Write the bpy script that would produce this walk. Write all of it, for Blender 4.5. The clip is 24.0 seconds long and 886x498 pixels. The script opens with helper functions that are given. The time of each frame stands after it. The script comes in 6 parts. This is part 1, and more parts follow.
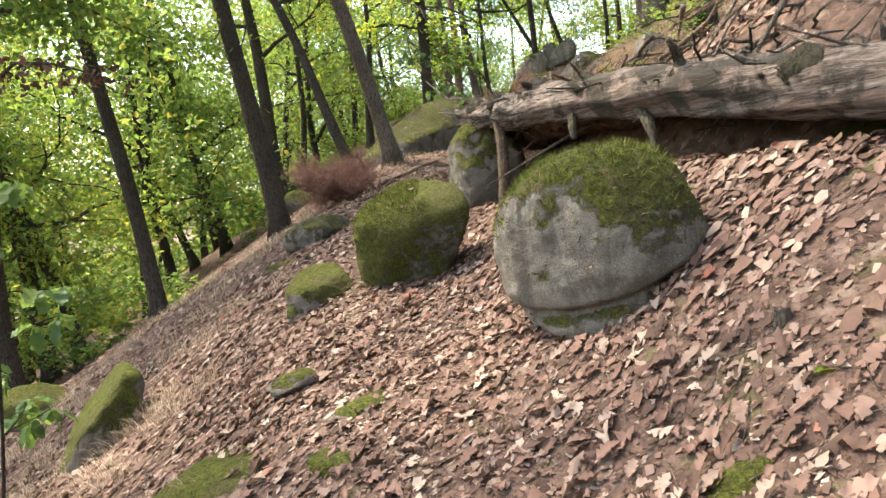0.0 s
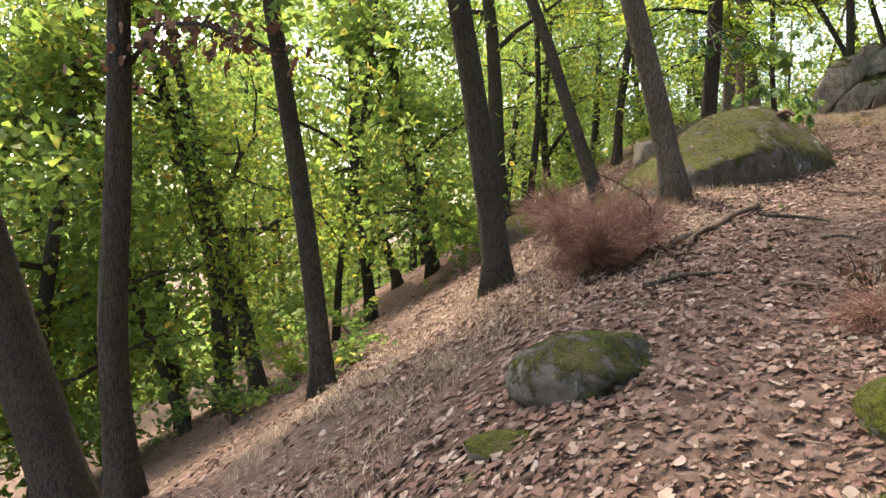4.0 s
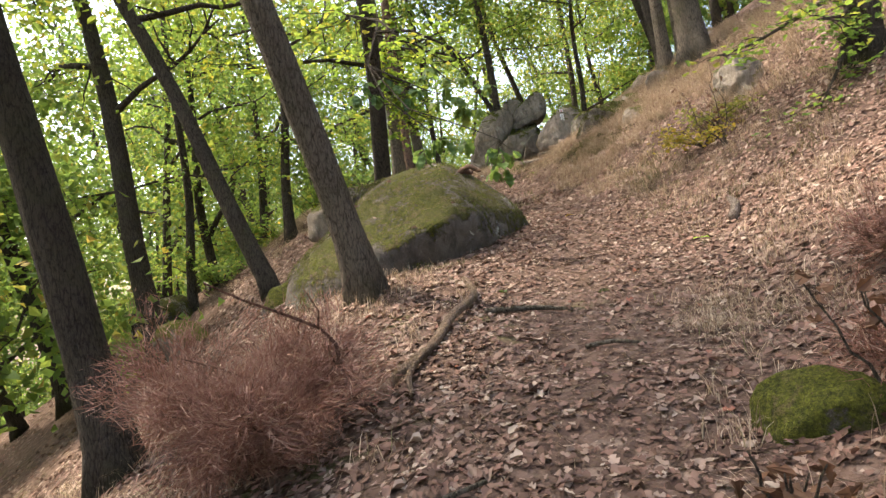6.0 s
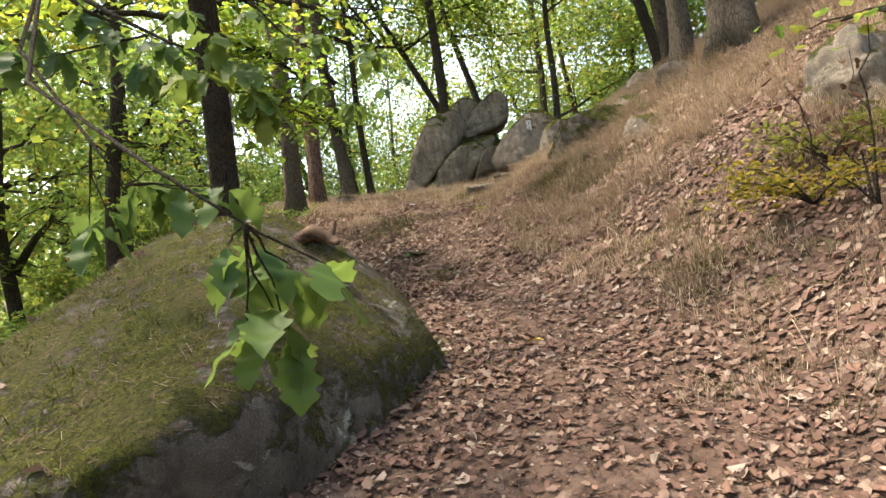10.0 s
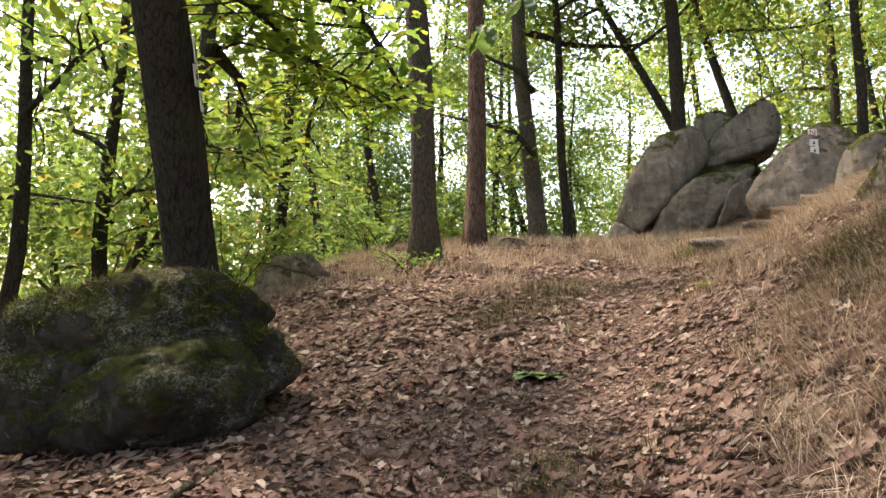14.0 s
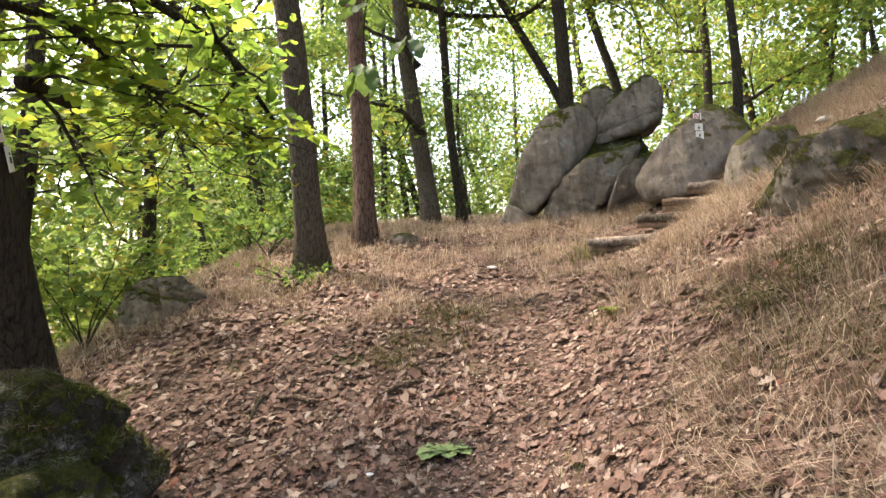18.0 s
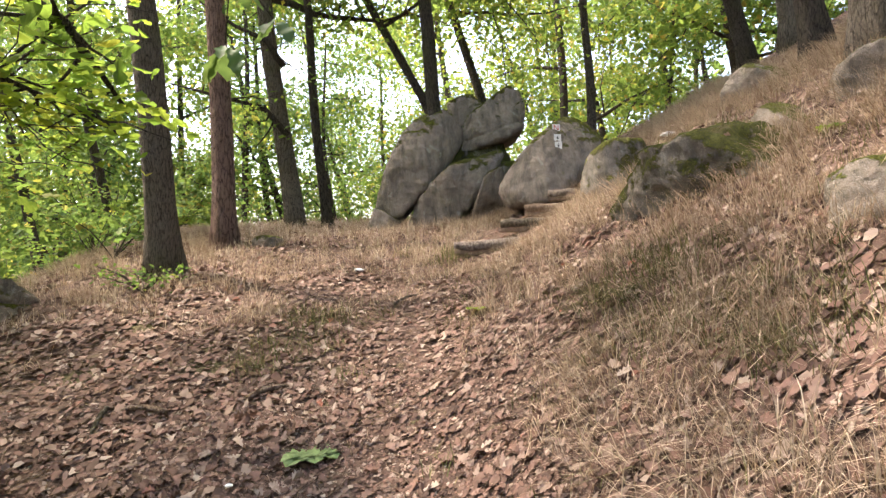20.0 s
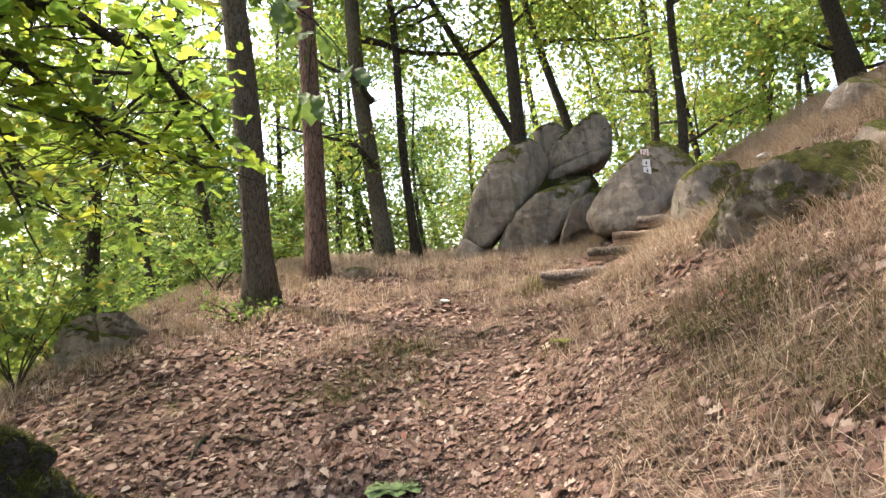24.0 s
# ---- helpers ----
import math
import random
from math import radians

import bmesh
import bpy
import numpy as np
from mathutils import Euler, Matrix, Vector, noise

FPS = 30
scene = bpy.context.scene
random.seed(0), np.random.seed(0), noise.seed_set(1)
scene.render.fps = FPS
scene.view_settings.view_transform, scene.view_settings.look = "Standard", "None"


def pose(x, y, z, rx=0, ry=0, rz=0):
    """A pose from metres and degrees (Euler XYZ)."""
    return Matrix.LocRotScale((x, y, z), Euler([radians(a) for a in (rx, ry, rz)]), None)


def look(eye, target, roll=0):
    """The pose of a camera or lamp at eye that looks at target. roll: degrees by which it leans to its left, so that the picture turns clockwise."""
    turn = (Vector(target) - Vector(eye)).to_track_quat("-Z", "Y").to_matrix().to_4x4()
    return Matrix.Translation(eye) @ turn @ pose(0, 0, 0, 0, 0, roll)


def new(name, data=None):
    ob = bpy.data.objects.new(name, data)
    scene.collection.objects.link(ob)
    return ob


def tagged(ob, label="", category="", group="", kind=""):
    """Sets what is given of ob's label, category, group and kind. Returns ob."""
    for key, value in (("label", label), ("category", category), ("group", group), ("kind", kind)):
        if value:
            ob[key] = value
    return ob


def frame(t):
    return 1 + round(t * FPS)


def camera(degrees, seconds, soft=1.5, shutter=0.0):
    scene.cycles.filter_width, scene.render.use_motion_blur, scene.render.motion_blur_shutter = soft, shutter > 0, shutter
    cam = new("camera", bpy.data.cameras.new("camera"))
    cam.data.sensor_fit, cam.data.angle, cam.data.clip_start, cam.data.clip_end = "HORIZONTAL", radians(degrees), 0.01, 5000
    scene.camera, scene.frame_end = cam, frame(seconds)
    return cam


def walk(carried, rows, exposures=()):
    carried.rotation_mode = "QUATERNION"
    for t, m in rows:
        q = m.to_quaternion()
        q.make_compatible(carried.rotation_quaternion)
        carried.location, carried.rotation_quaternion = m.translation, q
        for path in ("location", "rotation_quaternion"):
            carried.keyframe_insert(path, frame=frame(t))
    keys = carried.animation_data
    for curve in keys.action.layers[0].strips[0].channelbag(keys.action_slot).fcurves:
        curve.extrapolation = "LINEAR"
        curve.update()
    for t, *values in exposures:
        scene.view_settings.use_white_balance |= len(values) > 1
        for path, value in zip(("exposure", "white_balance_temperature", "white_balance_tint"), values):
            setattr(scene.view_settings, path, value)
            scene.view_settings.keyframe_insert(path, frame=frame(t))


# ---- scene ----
# ---------------------------------------------------------------- camera
cam = camera(67.19, 24.0, soft=1.4)
PATH = [
    (0, (0.001, 0.000, 1.499), (-0.341, 1.966, 1.368), -4.41),
    (0.5, (-0.117, 0.447, 1.603), (-0.650, 2.368, 1.442), -1.85),
    (1, (-0.310, 1.002, 1.793), (-1.061, 2.853, 1.697), 1.20),
    (1.5, (-0.401, 1.521, 1.936), (-1.334, 3.289, 1.870), 3.43),
    (3.5, (-1.454, 3.303, 2.038), (-2.555, 4.970, 1.941), 3.17),
    (4, (-1.775, 3.915, 2.088), (-2.703, 5.685, 2.001), 1.18),
    (4.5, (-2.082, 4.578, 2.211), (-2.727, 6.470, 2.135), -1.10),
    (5, (-2.217, 5.275, 2.362), (-2.522, 7.251, 2.353), -4.52),
    (5.5, (-2.208, 5.978, 2.482), (-2.329, 7.974, 2.505), -6.41),
    (6, (-2.249, 6.699, 2.588), (-2.292, 8.698, 2.644), -7.09),
    (6.5, (-2.186, 7.376, 2.706), (-2.192, 9.376, 2.752), -6.10),
    (7, (-2.187, 7.982, 2.841), (-2.197, 9.982, 2.832), -5.80),
    (7.5, (-2.168, 8.601, 3.007), (-2.131, 10.601, 3.005), -7.43),
    (8, (-2.039, 9.279, 3.154), (-1.925, 11.276, 3.171), -7.38),
    (8.5, (-1.864, 9.926, 3.236), (-1.753, 11.923, 3.240), -6.71),
    (9, (-1.628, 10.561, 3.363), (-1.519, 12.558, 3.356), -5.50),
    (9.5, (-1.433, 11.106, 3.530), (-1.352, 13.104, 3.515), -4.43),
    (10, (-1.310, 11.792, 3.646), (-1.244, 13.791, 3.696), -5.18),
    (10.5, (-1.186, 12.395, 3.785), (-1.156, 14.392, 3.885), -4.75),
    (11, (-1.099, 12.998, 3.893), (-1.202, 14.993, 3.998), -3.75),
    (11.5, (-1.002, 13.545, 4.052), (-1.207, 15.531, 4.178), -2.81),
    (13.5, (-0.621, 15.754, 4.504), (-1.191, 17.665, 4.652), 1.13),
    (14, (-0.628, 16.115, 4.211), (-1.266, 18.002, 4.390), 1.46),
    (14.5, (-0.654, 16.282, 3.991), (-1.278, 18.168, 4.219), -1.58),
    (15, (-0.682, 16.357, 3.969), (-1.294, 18.250, 4.176), -5.63),
    (15.5, (-0.698, 16.366, 3.988), (-1.327, 18.262, 4.092), -6.01),
    (16, (-0.702, 16.318, 4.412), (-1.374, 18.202, 4.389), -4.58),
    (16.5, (-0.703, 16.237, 4.684), (-1.388, 18.116, 4.673), -3.08),
    (17, (-0.599, 16.319, 4.786), (-1.259, 18.207, 4.834), -1.77),
    (17.5, (-0.625, 16.459, 4.820), (-1.125, 18.395, 4.875), -1.66),
    (18, (-0.741, 16.572, 4.858), (-1.070, 18.544, 4.894), -2.14),
    (18.5, (-0.744, 16.646, 4.832), (-0.964, 18.634, 4.858), -1.91),
    (20.5, (-0.789, 16.637, 4.804), (-0.683, 18.633, 4.868), -2.03),
    (21, (-0.799, 16.586, 4.804), (-0.830, 18.583, 4.899), -1.86),
    (21.5, (-0.810, 16.576, 4.797), (-0.997, 18.563, 4.927), -1.61),
    (22, (-0.806, 16.553, 4.802), (-1.088, 18.528, 4.948), -1.62),
    (22.5, (-0.712, 16.568, 4.821), (-1.016, 18.539, 4.977), -1.89),
    (23, (-0.712, 16.592, 4.819), (-0.979, 18.568, 4.965), -2.29),
    (23.5, (-0.706, 16.609, 4.825), (-0.952, 18.589, 4.963), -2.31),
    (24, (-0.710, 16.629, 4.835), (-0.905, 18.615, 4.972), -2.45),
]
EXPOSURES = [(0.0, 2.75, 7100, 6), (1.0, 2.8, 7200, 8), (2.5, 2.75, 7200, 9), (5.0, 2.65, 7200, 11), (7.0, 2.48, 7450, 9), (9.0, 2.48, 7450, 7), (11.0, 2.58, 7350, 9), (14.0, 2.56, 7350, 13), (16.0, 2.80, 7300, 13), (18.0, 2.85, 7200, 14), (24.0, 2.85, 7100, 14)]
walk(cam, [(t, look(eye, target, roll)) for t, eye, target, roll in PATH], EXPOSURES)

# ---------------------------------------------------------------- world and sun
SUN_ELEV, SUN_AZIM = radians(60), radians(-72)     # azimuth from +y, to the left
world = bpy.data.worlds.new("sky")
scene.world = world
world.use_nodes = True
wn = world.node_tree.nodes
sky = wn.new("ShaderNodeTexSky")
sky.sky_type, sky.sun_disc = "NISHITA", False
sky.sun_elevation, sky.sun_rotation = SUN_ELEV, SUN_AZIM
sky.dust_density, sky.air_density, sky.ozone_density = 4.0, 1.0, 1.0
wn["Background"].inputs["Strength"].default_value = 0.15
world.node_tree.links.new(sky.outputs[0], wn["Background"].inputs["Color"])
sun_data = bpy.data.lights.new("sun", "SUN")
sun_data.energy, sun_data.angle, sun_data.color = 1.9, radians(4.0), (1.0, 0.93, 0.82)
sun = new("sun", sun_data)
sun_dir = Vector((math.sin(SUN_AZIM) * math.cos(SUN_ELEV), math.cos(SUN_AZIM) * math.cos(SUN_ELEV), math.sin(SUN_ELEV)))
sun.matrix_world = look(tuple(sun_dir * 60), (0, 0, 0))


# ---------------------------------------------------------------- materials
def rgb(*c):
    return (*c, 1.0)


class Nodes:
    """A short way to write node trees."""

    def __init__(self, name):
        self.mat = bpy.data.materials.new(name)
        self.mat.use_nodes = True
        self.tree = self.mat.node_tree
        self.bsdf = self.tree.nodes["Principled BSDF"]
        self.out = self.tree.nodes["Material Output"]
        self.coord = self.tree.nodes.new("ShaderNodeTexCoord").outputs["Object"]

    def add(self, kind, **values):
        node = self.tree.nodes.new(kind)
        for key, value in values.items():
            self.put(node, key.replace("_", " "), value)
        return node

    def put(self, node, key, value):
        socket = node.inputs[int(key[1:])] if key[0] == "i" and key[1:].isdigit() else node.inputs[key]
        if isinstance(value, bpy.types.NodeSocket):
            self.tree.links.new(value, socket)
        else:
            socket.default_value = value

    def noise(self, scale, detail=4.0, rough=0.55, distort=0.0, at=None):
        n = self.add("ShaderNodeTexNoise", Vector=at or self.coord, Scale=scale, Detail=detail, Roughness=rough, Distortion=distort)
        return n.outputs["Fac"]

    def ramp(self, fac, *stops):
        n = self.add("ShaderNodeValToRGB", Fac=fac)
        while len(n.color_ramp.elements) < len(stops):
            n.color_ramp.elements.new(0.5)
        for e, (p, c) in zip(n.color_ramp.elements, stops):
            e.position, e.color = p, c if isinstance(c, tuple) else rgb(c, c, c)
        return n.outputs["Color"]

    def mix(self, fac, a, b, kind="MIX"):
        n = self.add("ShaderNodeMix")
        n.data_type, n.blend_type = "RGBA", kind
        for i, v in ((0, fac), (6, a), (7, b)):
            if isinstance(v, bpy.types.NodeSocket):
                self.tree.links.new(v, n.inputs[i])
            else:
                n.inputs[i].default_value = v
        return n.outputs[2]

    def math(self, op, a, b=0.0):
        n = self.add("ShaderNodeMath")
        n.operation = op
        for i, v in ((0, a), (1, b)):
            if isinstance(v, bpy.types.NodeSocket):
                self.tree.links.new(v, n.inputs[i])
            else:
                n.inputs[i].default_value = v
        return n.outputs[0]

    def bump(self, height, strength, distance=0.02, normal=None):
        n = self.add("ShaderNodeBump", Height=height, Strength=strength, Distance=distance)
        if normal:
            self.tree.links.new(normal, n.inputs["Normal"])
        return n.outputs["Normal"]

    def done(self, color, rough=0.8, normal=None, spec=0.3):
        self.put(self.bsdf, "Base Color", color)
        self.put(self.bsdf, "Roughness", rough)
        self.put(self.bsdf, "Specular IOR Level", spec)
        if normal:
            self.put(self.bsdf, "Normal", normal)
        return self.mat


def mat_soil():
    n = Nodes("soil")
    wide = n.noise(0.55, 5, 0.6)
    mid = n.noise(7.0, 6, 0.65)
    fine = n.noise(60.0, 5, 0.7)
    base = n.mix(n.ramp(mid, (0.3, 0.0), (0.7, 1.0)), rgb(0.052, 0.032, 0.024), rgb(0.135, 0.087, 0.067))
    warp = n.add("ShaderNodeMix")
    warp.data_type = "VECTOR"
    n.tree.links.new(n.coord, warp.inputs[4])
    n.tree.links.new(n.add("ShaderNodeTexNoise", Vector=n.coord, Scale=9.0, Detail=3.0).outputs["Color"], warp.inputs[5])
    warp.inputs[0].default_value = 0.06
    cells = n.add("ShaderNodeTexVoronoi", Vector=warp.outputs[1], Scale=13.0)
    tint = n.add("ShaderNodeSeparateColor", Color=cells.outputs["Color"])
    leafy = n.ramp(tint.outputs[0], (0.0, rgb(0.045, 0.026, 0.02)), (0.4, rgb(0.09, 0.056, 0.044)), (0.75, rgb(0.145, 0.097, 0.078)), (1.0, rgb(0.22, 0.16, 0.13)))
    gap = n.ramp(cells.outputs["Distance"], (0.35, 1.0), (0.75, 0.0))
    cover = n.math("MULTIPLY", gap, n.ramp(n.math("ADD", tint.outputs[1], n.math("MULTIPLY", wide, 0.7)), (0.55, 0.0), (0.75, 0.9)))
    ground = n.mix(cover, n.mix(n.ramp(fine, (0.45, 0.0), (0.7, 0.6)), base, rgb(0.185, 0.125, 0.097)), leafy)
    moss = n.mix(n.ramp(n.math("MULTIPLY", wide, n.noise(3.1, 4)), (0.33, 0.0), (0.40, 0.5)), ground, rgb(0.085, 0.092, 0.03))
    nb = n.bump(fine, 0.7, 0.02, n.bump(n.math("ADD", mid, n.math("MULTIPLY", cover, 0.5)), 0.7, 0.06))
    return n.done(moss, 0.95, nb, 0.15)


def mat_rock(name, moss, dark=1.0, warm=0.0, mossy_low=0.0, lichen=0.5, upward=0.75, tone=1.0, specks=0.0):
    """Weathered granite; moss: how much of what faces up is grown over."""
    n = Nodes(name)
    wide, mid = n.noise(1.3, 5, 0.6), n.noise(9.0, 6, 0.65)
    grain = n.noise(140.0, 3, 0.7)
    a, b = rgb(0.165 * dark, 0.142 * dark, 0.12 * dark), rgb((0.33 + warm) * dark, 0.295 * dark, (0.25 - 0.5 * warm) * dark)
    stone = n.mix(n.ramp(wide, (0.3, 0.0), (0.72, 1.0)), a, b)
    stone = n.mix(n.ramp(mid, (0.30, 0.65), (0.62, 0.0)), stone, rgb(0.10 * dark, 0.087 * dark, 0.074 * dark))
    stone = n.mix(n.ramp(grain, (0.52, 0.0), (0.66, 0.6)), stone, rgb(0.45 * dark, 0.41 * dark, 0.36 * dark))
    stone = n.mix(n.ramp(n.noise(190.0, 2), (0.6, 0.0), (0.68, 0.7)), stone, rgb(0.045, 0.042, 0.04))
    run = n.add("ShaderNodeMapping", Vector=n.coord, Scale=(1.0, 1.0, 0.16)).outputs[0]
    stone = n.mix(n.ramp(n.noise(6.5, 6, 0.7, 0.4, run), (0.48, 0.0), (0.62, 0.55)), stone, rgb(0.07 * dark, 0.062 * dark, 0.055 * dark))
    pale = n.ramp(n.noise(4.2, 8, 0.72, 0.6), (0.60, 0.0), (0.66, lichen))
    stone = n.mix(pale, stone, rgb(0.40, 0.42, 0.37))
    up = n.add("ShaderNodeSeparateXYZ", Vector=n.add("ShaderNodeNewGeometry").outputs["Normal"]).outputs["Z"]
    ragged = n.math("ADD", n.math("MULTIPLY", n.noise(2.3, 7, 0.68, 0.3), 1.35), n.math("MULTIPLY", n.noise(13.0, 6, 0.75), 0.75))
    patch = n.math("SUBTRACT", n.math("ADD", ragged, n.math("MULTIPLY", up, upward)), 0.30)
    cover = n.ramp(n.math("SUBTRACT", patch, 1.75 - moss - mossy_low), (0.0, 0.0), (0.12, 1.0))
    tuft, fuzz = n.noise(26.0, 6, 0.78), n.noise(120.0, 4, 0.7)
    green = n.mix(n.ramp(tuft, (0.32, 0.0), (0.66, 1.0)), rgb(0.034 * tone, 0.042 * tone, 0.010), rgb(0.225 * tone, 0.24 * tone, 0.034 * tone))
    green = n.mix(n.ramp(fuzz, (0.42, 0.45), (0.62, 0.0)), green, rgb(0.024, 0.028, 0.008))
    green = n.mix(n.ramp(n.noise(5.0, 6, 0.72), (0.54, 0.0), (0.62, 0.8)), green, rgb(0.17 * tone, 0.13 * tone, 0.07 * tone))
    green = n.mix(n.ramp(n.noise(1.6, 4, 0.6), (0.50, 0.0), (0.62, 0.6)), green, rgb(0.10, 0.095, 0.034))
    green = n.mix(n.ramp(n.noise(58.0, 5, 0.8), (0.42, 0.6), (0.52, 0.0)), green, rgb(0.02, 0.022, 0.008))
    green = n.mix(n.ramp(n.noise(75.0, 4, 0.8, 1.5), (0.60, 0.0), (0.66, 0.6)), green, rgb(0.22 * tone, 0.17 * tone, 0.10 * tone))
    color = n.mix(cover, stone, green)
    if specks:
        crust = n.math("MULTIPLY", n.ramp(n.noise(3.1, 4, 0.6, 0.2), (0.49, 0.0), (0.60, specks)), n.ramp(n.noise(46.0, 5, 0.8, 0.8), (0.50, 0.0), (0.56, 1.0)))
        color = n.mix(crust, color, rgb(0.34, 0.335, 0.30))
    relief = n.math("ADD", n.math("MULTIPLY", mid, 0.8), n.math("MULTIPLY", grain, 0.2))
    relief = n.math("ADD", relief, n.math("MULTIPLY", cover, n.math("ADD", n.math("MULTIPLY", n.math("ADD", tuft, n.math("MULTIPLY", fuzz, 0.4)), 1.0), 0.3)))
    return n.done(color, 0.92, n.bump(relief, 1.0, 0.06), 0.15)


def mat_bark(name, dark, light, green=0.0, scale=9.0):
    n = Nodes(name)
    map_ = n.add("ShaderNodeMapping", Vector=n.coord, Scale=(1.0, 1.0, 0.24))
    ridge = n.noise(scale * 4.6, 7, 0.72, 1.2, map_.outputs[0])
    plates = n.add("ShaderNodeTexVoronoi", Vector=map_.outputs[0], Scale=scale * 3.2)
    plates.feature = "DISTANCE_TO_EDGE"
    ridge = n.math("MULTIPLY", n.math("ADD", ridge, 0.12), n.ramp(plates.outputs["Distance"], (0.0, 0.8), (0.16, 1.0)))
    fine = n.noise(55.0, 4, 0.7)
    c = n.mix(n.ramp(ridge, (0.44, 0.0), (0.64, 1.0)), rgb(*dark), rgb(*light))
    c = n.mix(n.ramp(n.noise(1.7, 4), (0.4, 0.0), (0.7, 0.45)), c, rgb(*dark))
    c = n.mix(n.ramp(fine, (0.4, 0.0), (0.8, 0.4)), c, rgb(*(v * 1.5 for v in light)))
    if green:
        c = n.mix(n.ramp(n.noise(2.0, 5), (0.5, 0.0), (0.75, green)), c, rgb(0.075, 0.085, 0.03))
    return n.done(c, 0.95, n.bump(n.math("ADD", n.math("MULTIPLY", ridge, 1.6), n.math("MULTIPLY", fine, 0.25)), 1.0, 0.06), 0.15)


def mat_leaf(name, ramp, trans=0.45, rough=0.6, vary=0.5):
    """A leaf's colour runs along the ramp from leaf to leaf; light shines through by trans."""
    n = Nodes(name)
    rnd = n.add("ShaderNodeNewGeometry").outputs["Random Per Island"]
    c = n.ramp(rnd, *ramp)
    if trans > 0.3:
        own = n.add("ShaderNodeObjectInfo").outputs["Random"]
        c = n.mix(1.0, c, n.ramp(own, (0.0, rgb(0.62, 0.80, 1.10)), (0.45, rgb(0.92, 0.96, 1.05)), (0.75, rgb(1.08, 1.02, 0.95)), (1.0, rgb(1.35, 1.08, 0.85))), "MULTIPLY")
    c = n.mix(n.ramp(n.noise(22.0, 3), (0.35, vary), (0.7, 0.0)), c, n.mix(0.5, c, rgb(0.02, 0.02, 0.01)))
    n.put(n.bsdf, "Base Color", c)
    n.put(n.bsdf, "Roughness", rough)
    n.put(n.bsdf, "Specular IOR Level", 0.25)
    if trans:
        tr = n.add("ShaderNodeBsdfTranslucent", Color=n.mix(0.36, c, rgb(0.32, 0.40, 0.085), "ADD") if trans > 0.3 else c)
        m = n.add("ShaderNodeMixShader", i0=trans, i1=n.bsdf.outputs[0], i2=tr.outputs[0])
        n.tree.links.new(m.outputs[0], n.out.inputs["Surface"])
    return n.mat


def mat_plain(name, color, rough=0.7, spread=0.25, scale=20.0, bump=0.3, metal=0.0):
    n = Nodes(name)
    f = n.noise(scale, 6, 0.65)
    c = n.mix(n.ramp(f, (0.3, 0.0), (0.75, 1.0)), rgb(*(v * (1 - spread) for v in color)), rgb(*(min(1, v * (1 + spread)) for v in color)))
    n.put(n.bsdf, "Metallic", metal)
    return n.done(c, rough, n.bump(f, bump, 0.01), 0.3)


SOIL = mat_soil()
ROCK_BARE = mat_rock("granite_bare", 0.60, 0.95, 0.03, lichen=0.5)
ROCK_FACE = mat_rock("granite_moss_cap", 0.86, 0.78, 0.0, lichen=0.4)
ROCK_MOSS = mat_rock("granite_mossy", 0.94, 0.75)
ROCK_BIG = mat_rock("granite_big_block", 0.95, 0.55, lichen=0.8, upward=0.22, tone=0.82)
ROCK_BANK = mat_rock("granite_bank", 1.10, 0.8, lichen=0.9, upward=0.25, tone=0.6)
ROCK_FULL = mat_rock("granite_overgrown", 1.28, 0.7, upward=0.35)
ROCK_DARK = mat_rock("granite_dark_mossy", 1.05, 0.28, lichen=0.7, upward=0.3, tone=0.56, specks=0.75)
BARK_OAK = mat_bark("oak_bark", (0.019, 0.016, 0.013), (0.092, 0.077, 0.063), 0.35)
BARK_PALE = mat_bark("pale_oak_bark", (0.036, 0.030, 0.024), (0.19, 0.16, 0.128), 0.4)
BARK_PINE = mat_bark("pine_bark", (0.040, 0.024, 0.020), (0.25, 0.165, 0.135), 0.0, 6.0)
BARK_LIMB = mat_bark("limb_bark", (0.02, 0.017, 0.013), (0.10, 0.084, 0.067), 0.0, 14.0)
DEAD_WOOD = mat_bark("grey_dead_wood", (0.07, 0.052, 0.042), (0.36, 0.30, 0.26), 0.12, 12.0)


def mat_log():
    """Split grey wood with grain along the log."""
    n = Nodes("split_log_wood")
    turn = n.add("ShaderNodeMapping", Vector=n.coord)
    turn.inputs["Rotation"].default_value = (0, 0, radians(60))
    along = n.add("ShaderNodeMapping", Vector=turn.outputs[0], Scale=(0.07, 1.0, 1.0)).outputs[0]
    grain = n.noise(42.0, 7, 0.7, 0.4, along)
    wide = n.noise(5.0, 5, 0.6, 0.3, along)
    c = n.mix(n.ramp(grain, (0.38, 0.0), (0.66, 1.0)), rgb(0.022, 0.017, 0.015), rgb(0.33, 0.27, 0.24))
    c = n.mix(n.ramp(wide, (0.48, 0.0), (0.62, 0.8)), c, rgb(0.15, 0.095, 0.075))
    c = n.mix(n.ramp(n.noise(2.6, 6, 0.7), (0.50, 0.0), (0.57, 0.9)), c, rgb(0.045, 0.04, 0.033))
    return n.done(c, 0.9, n.bump(n.math("ADD", grain, wide), 1.0, 0.05), 0.15)


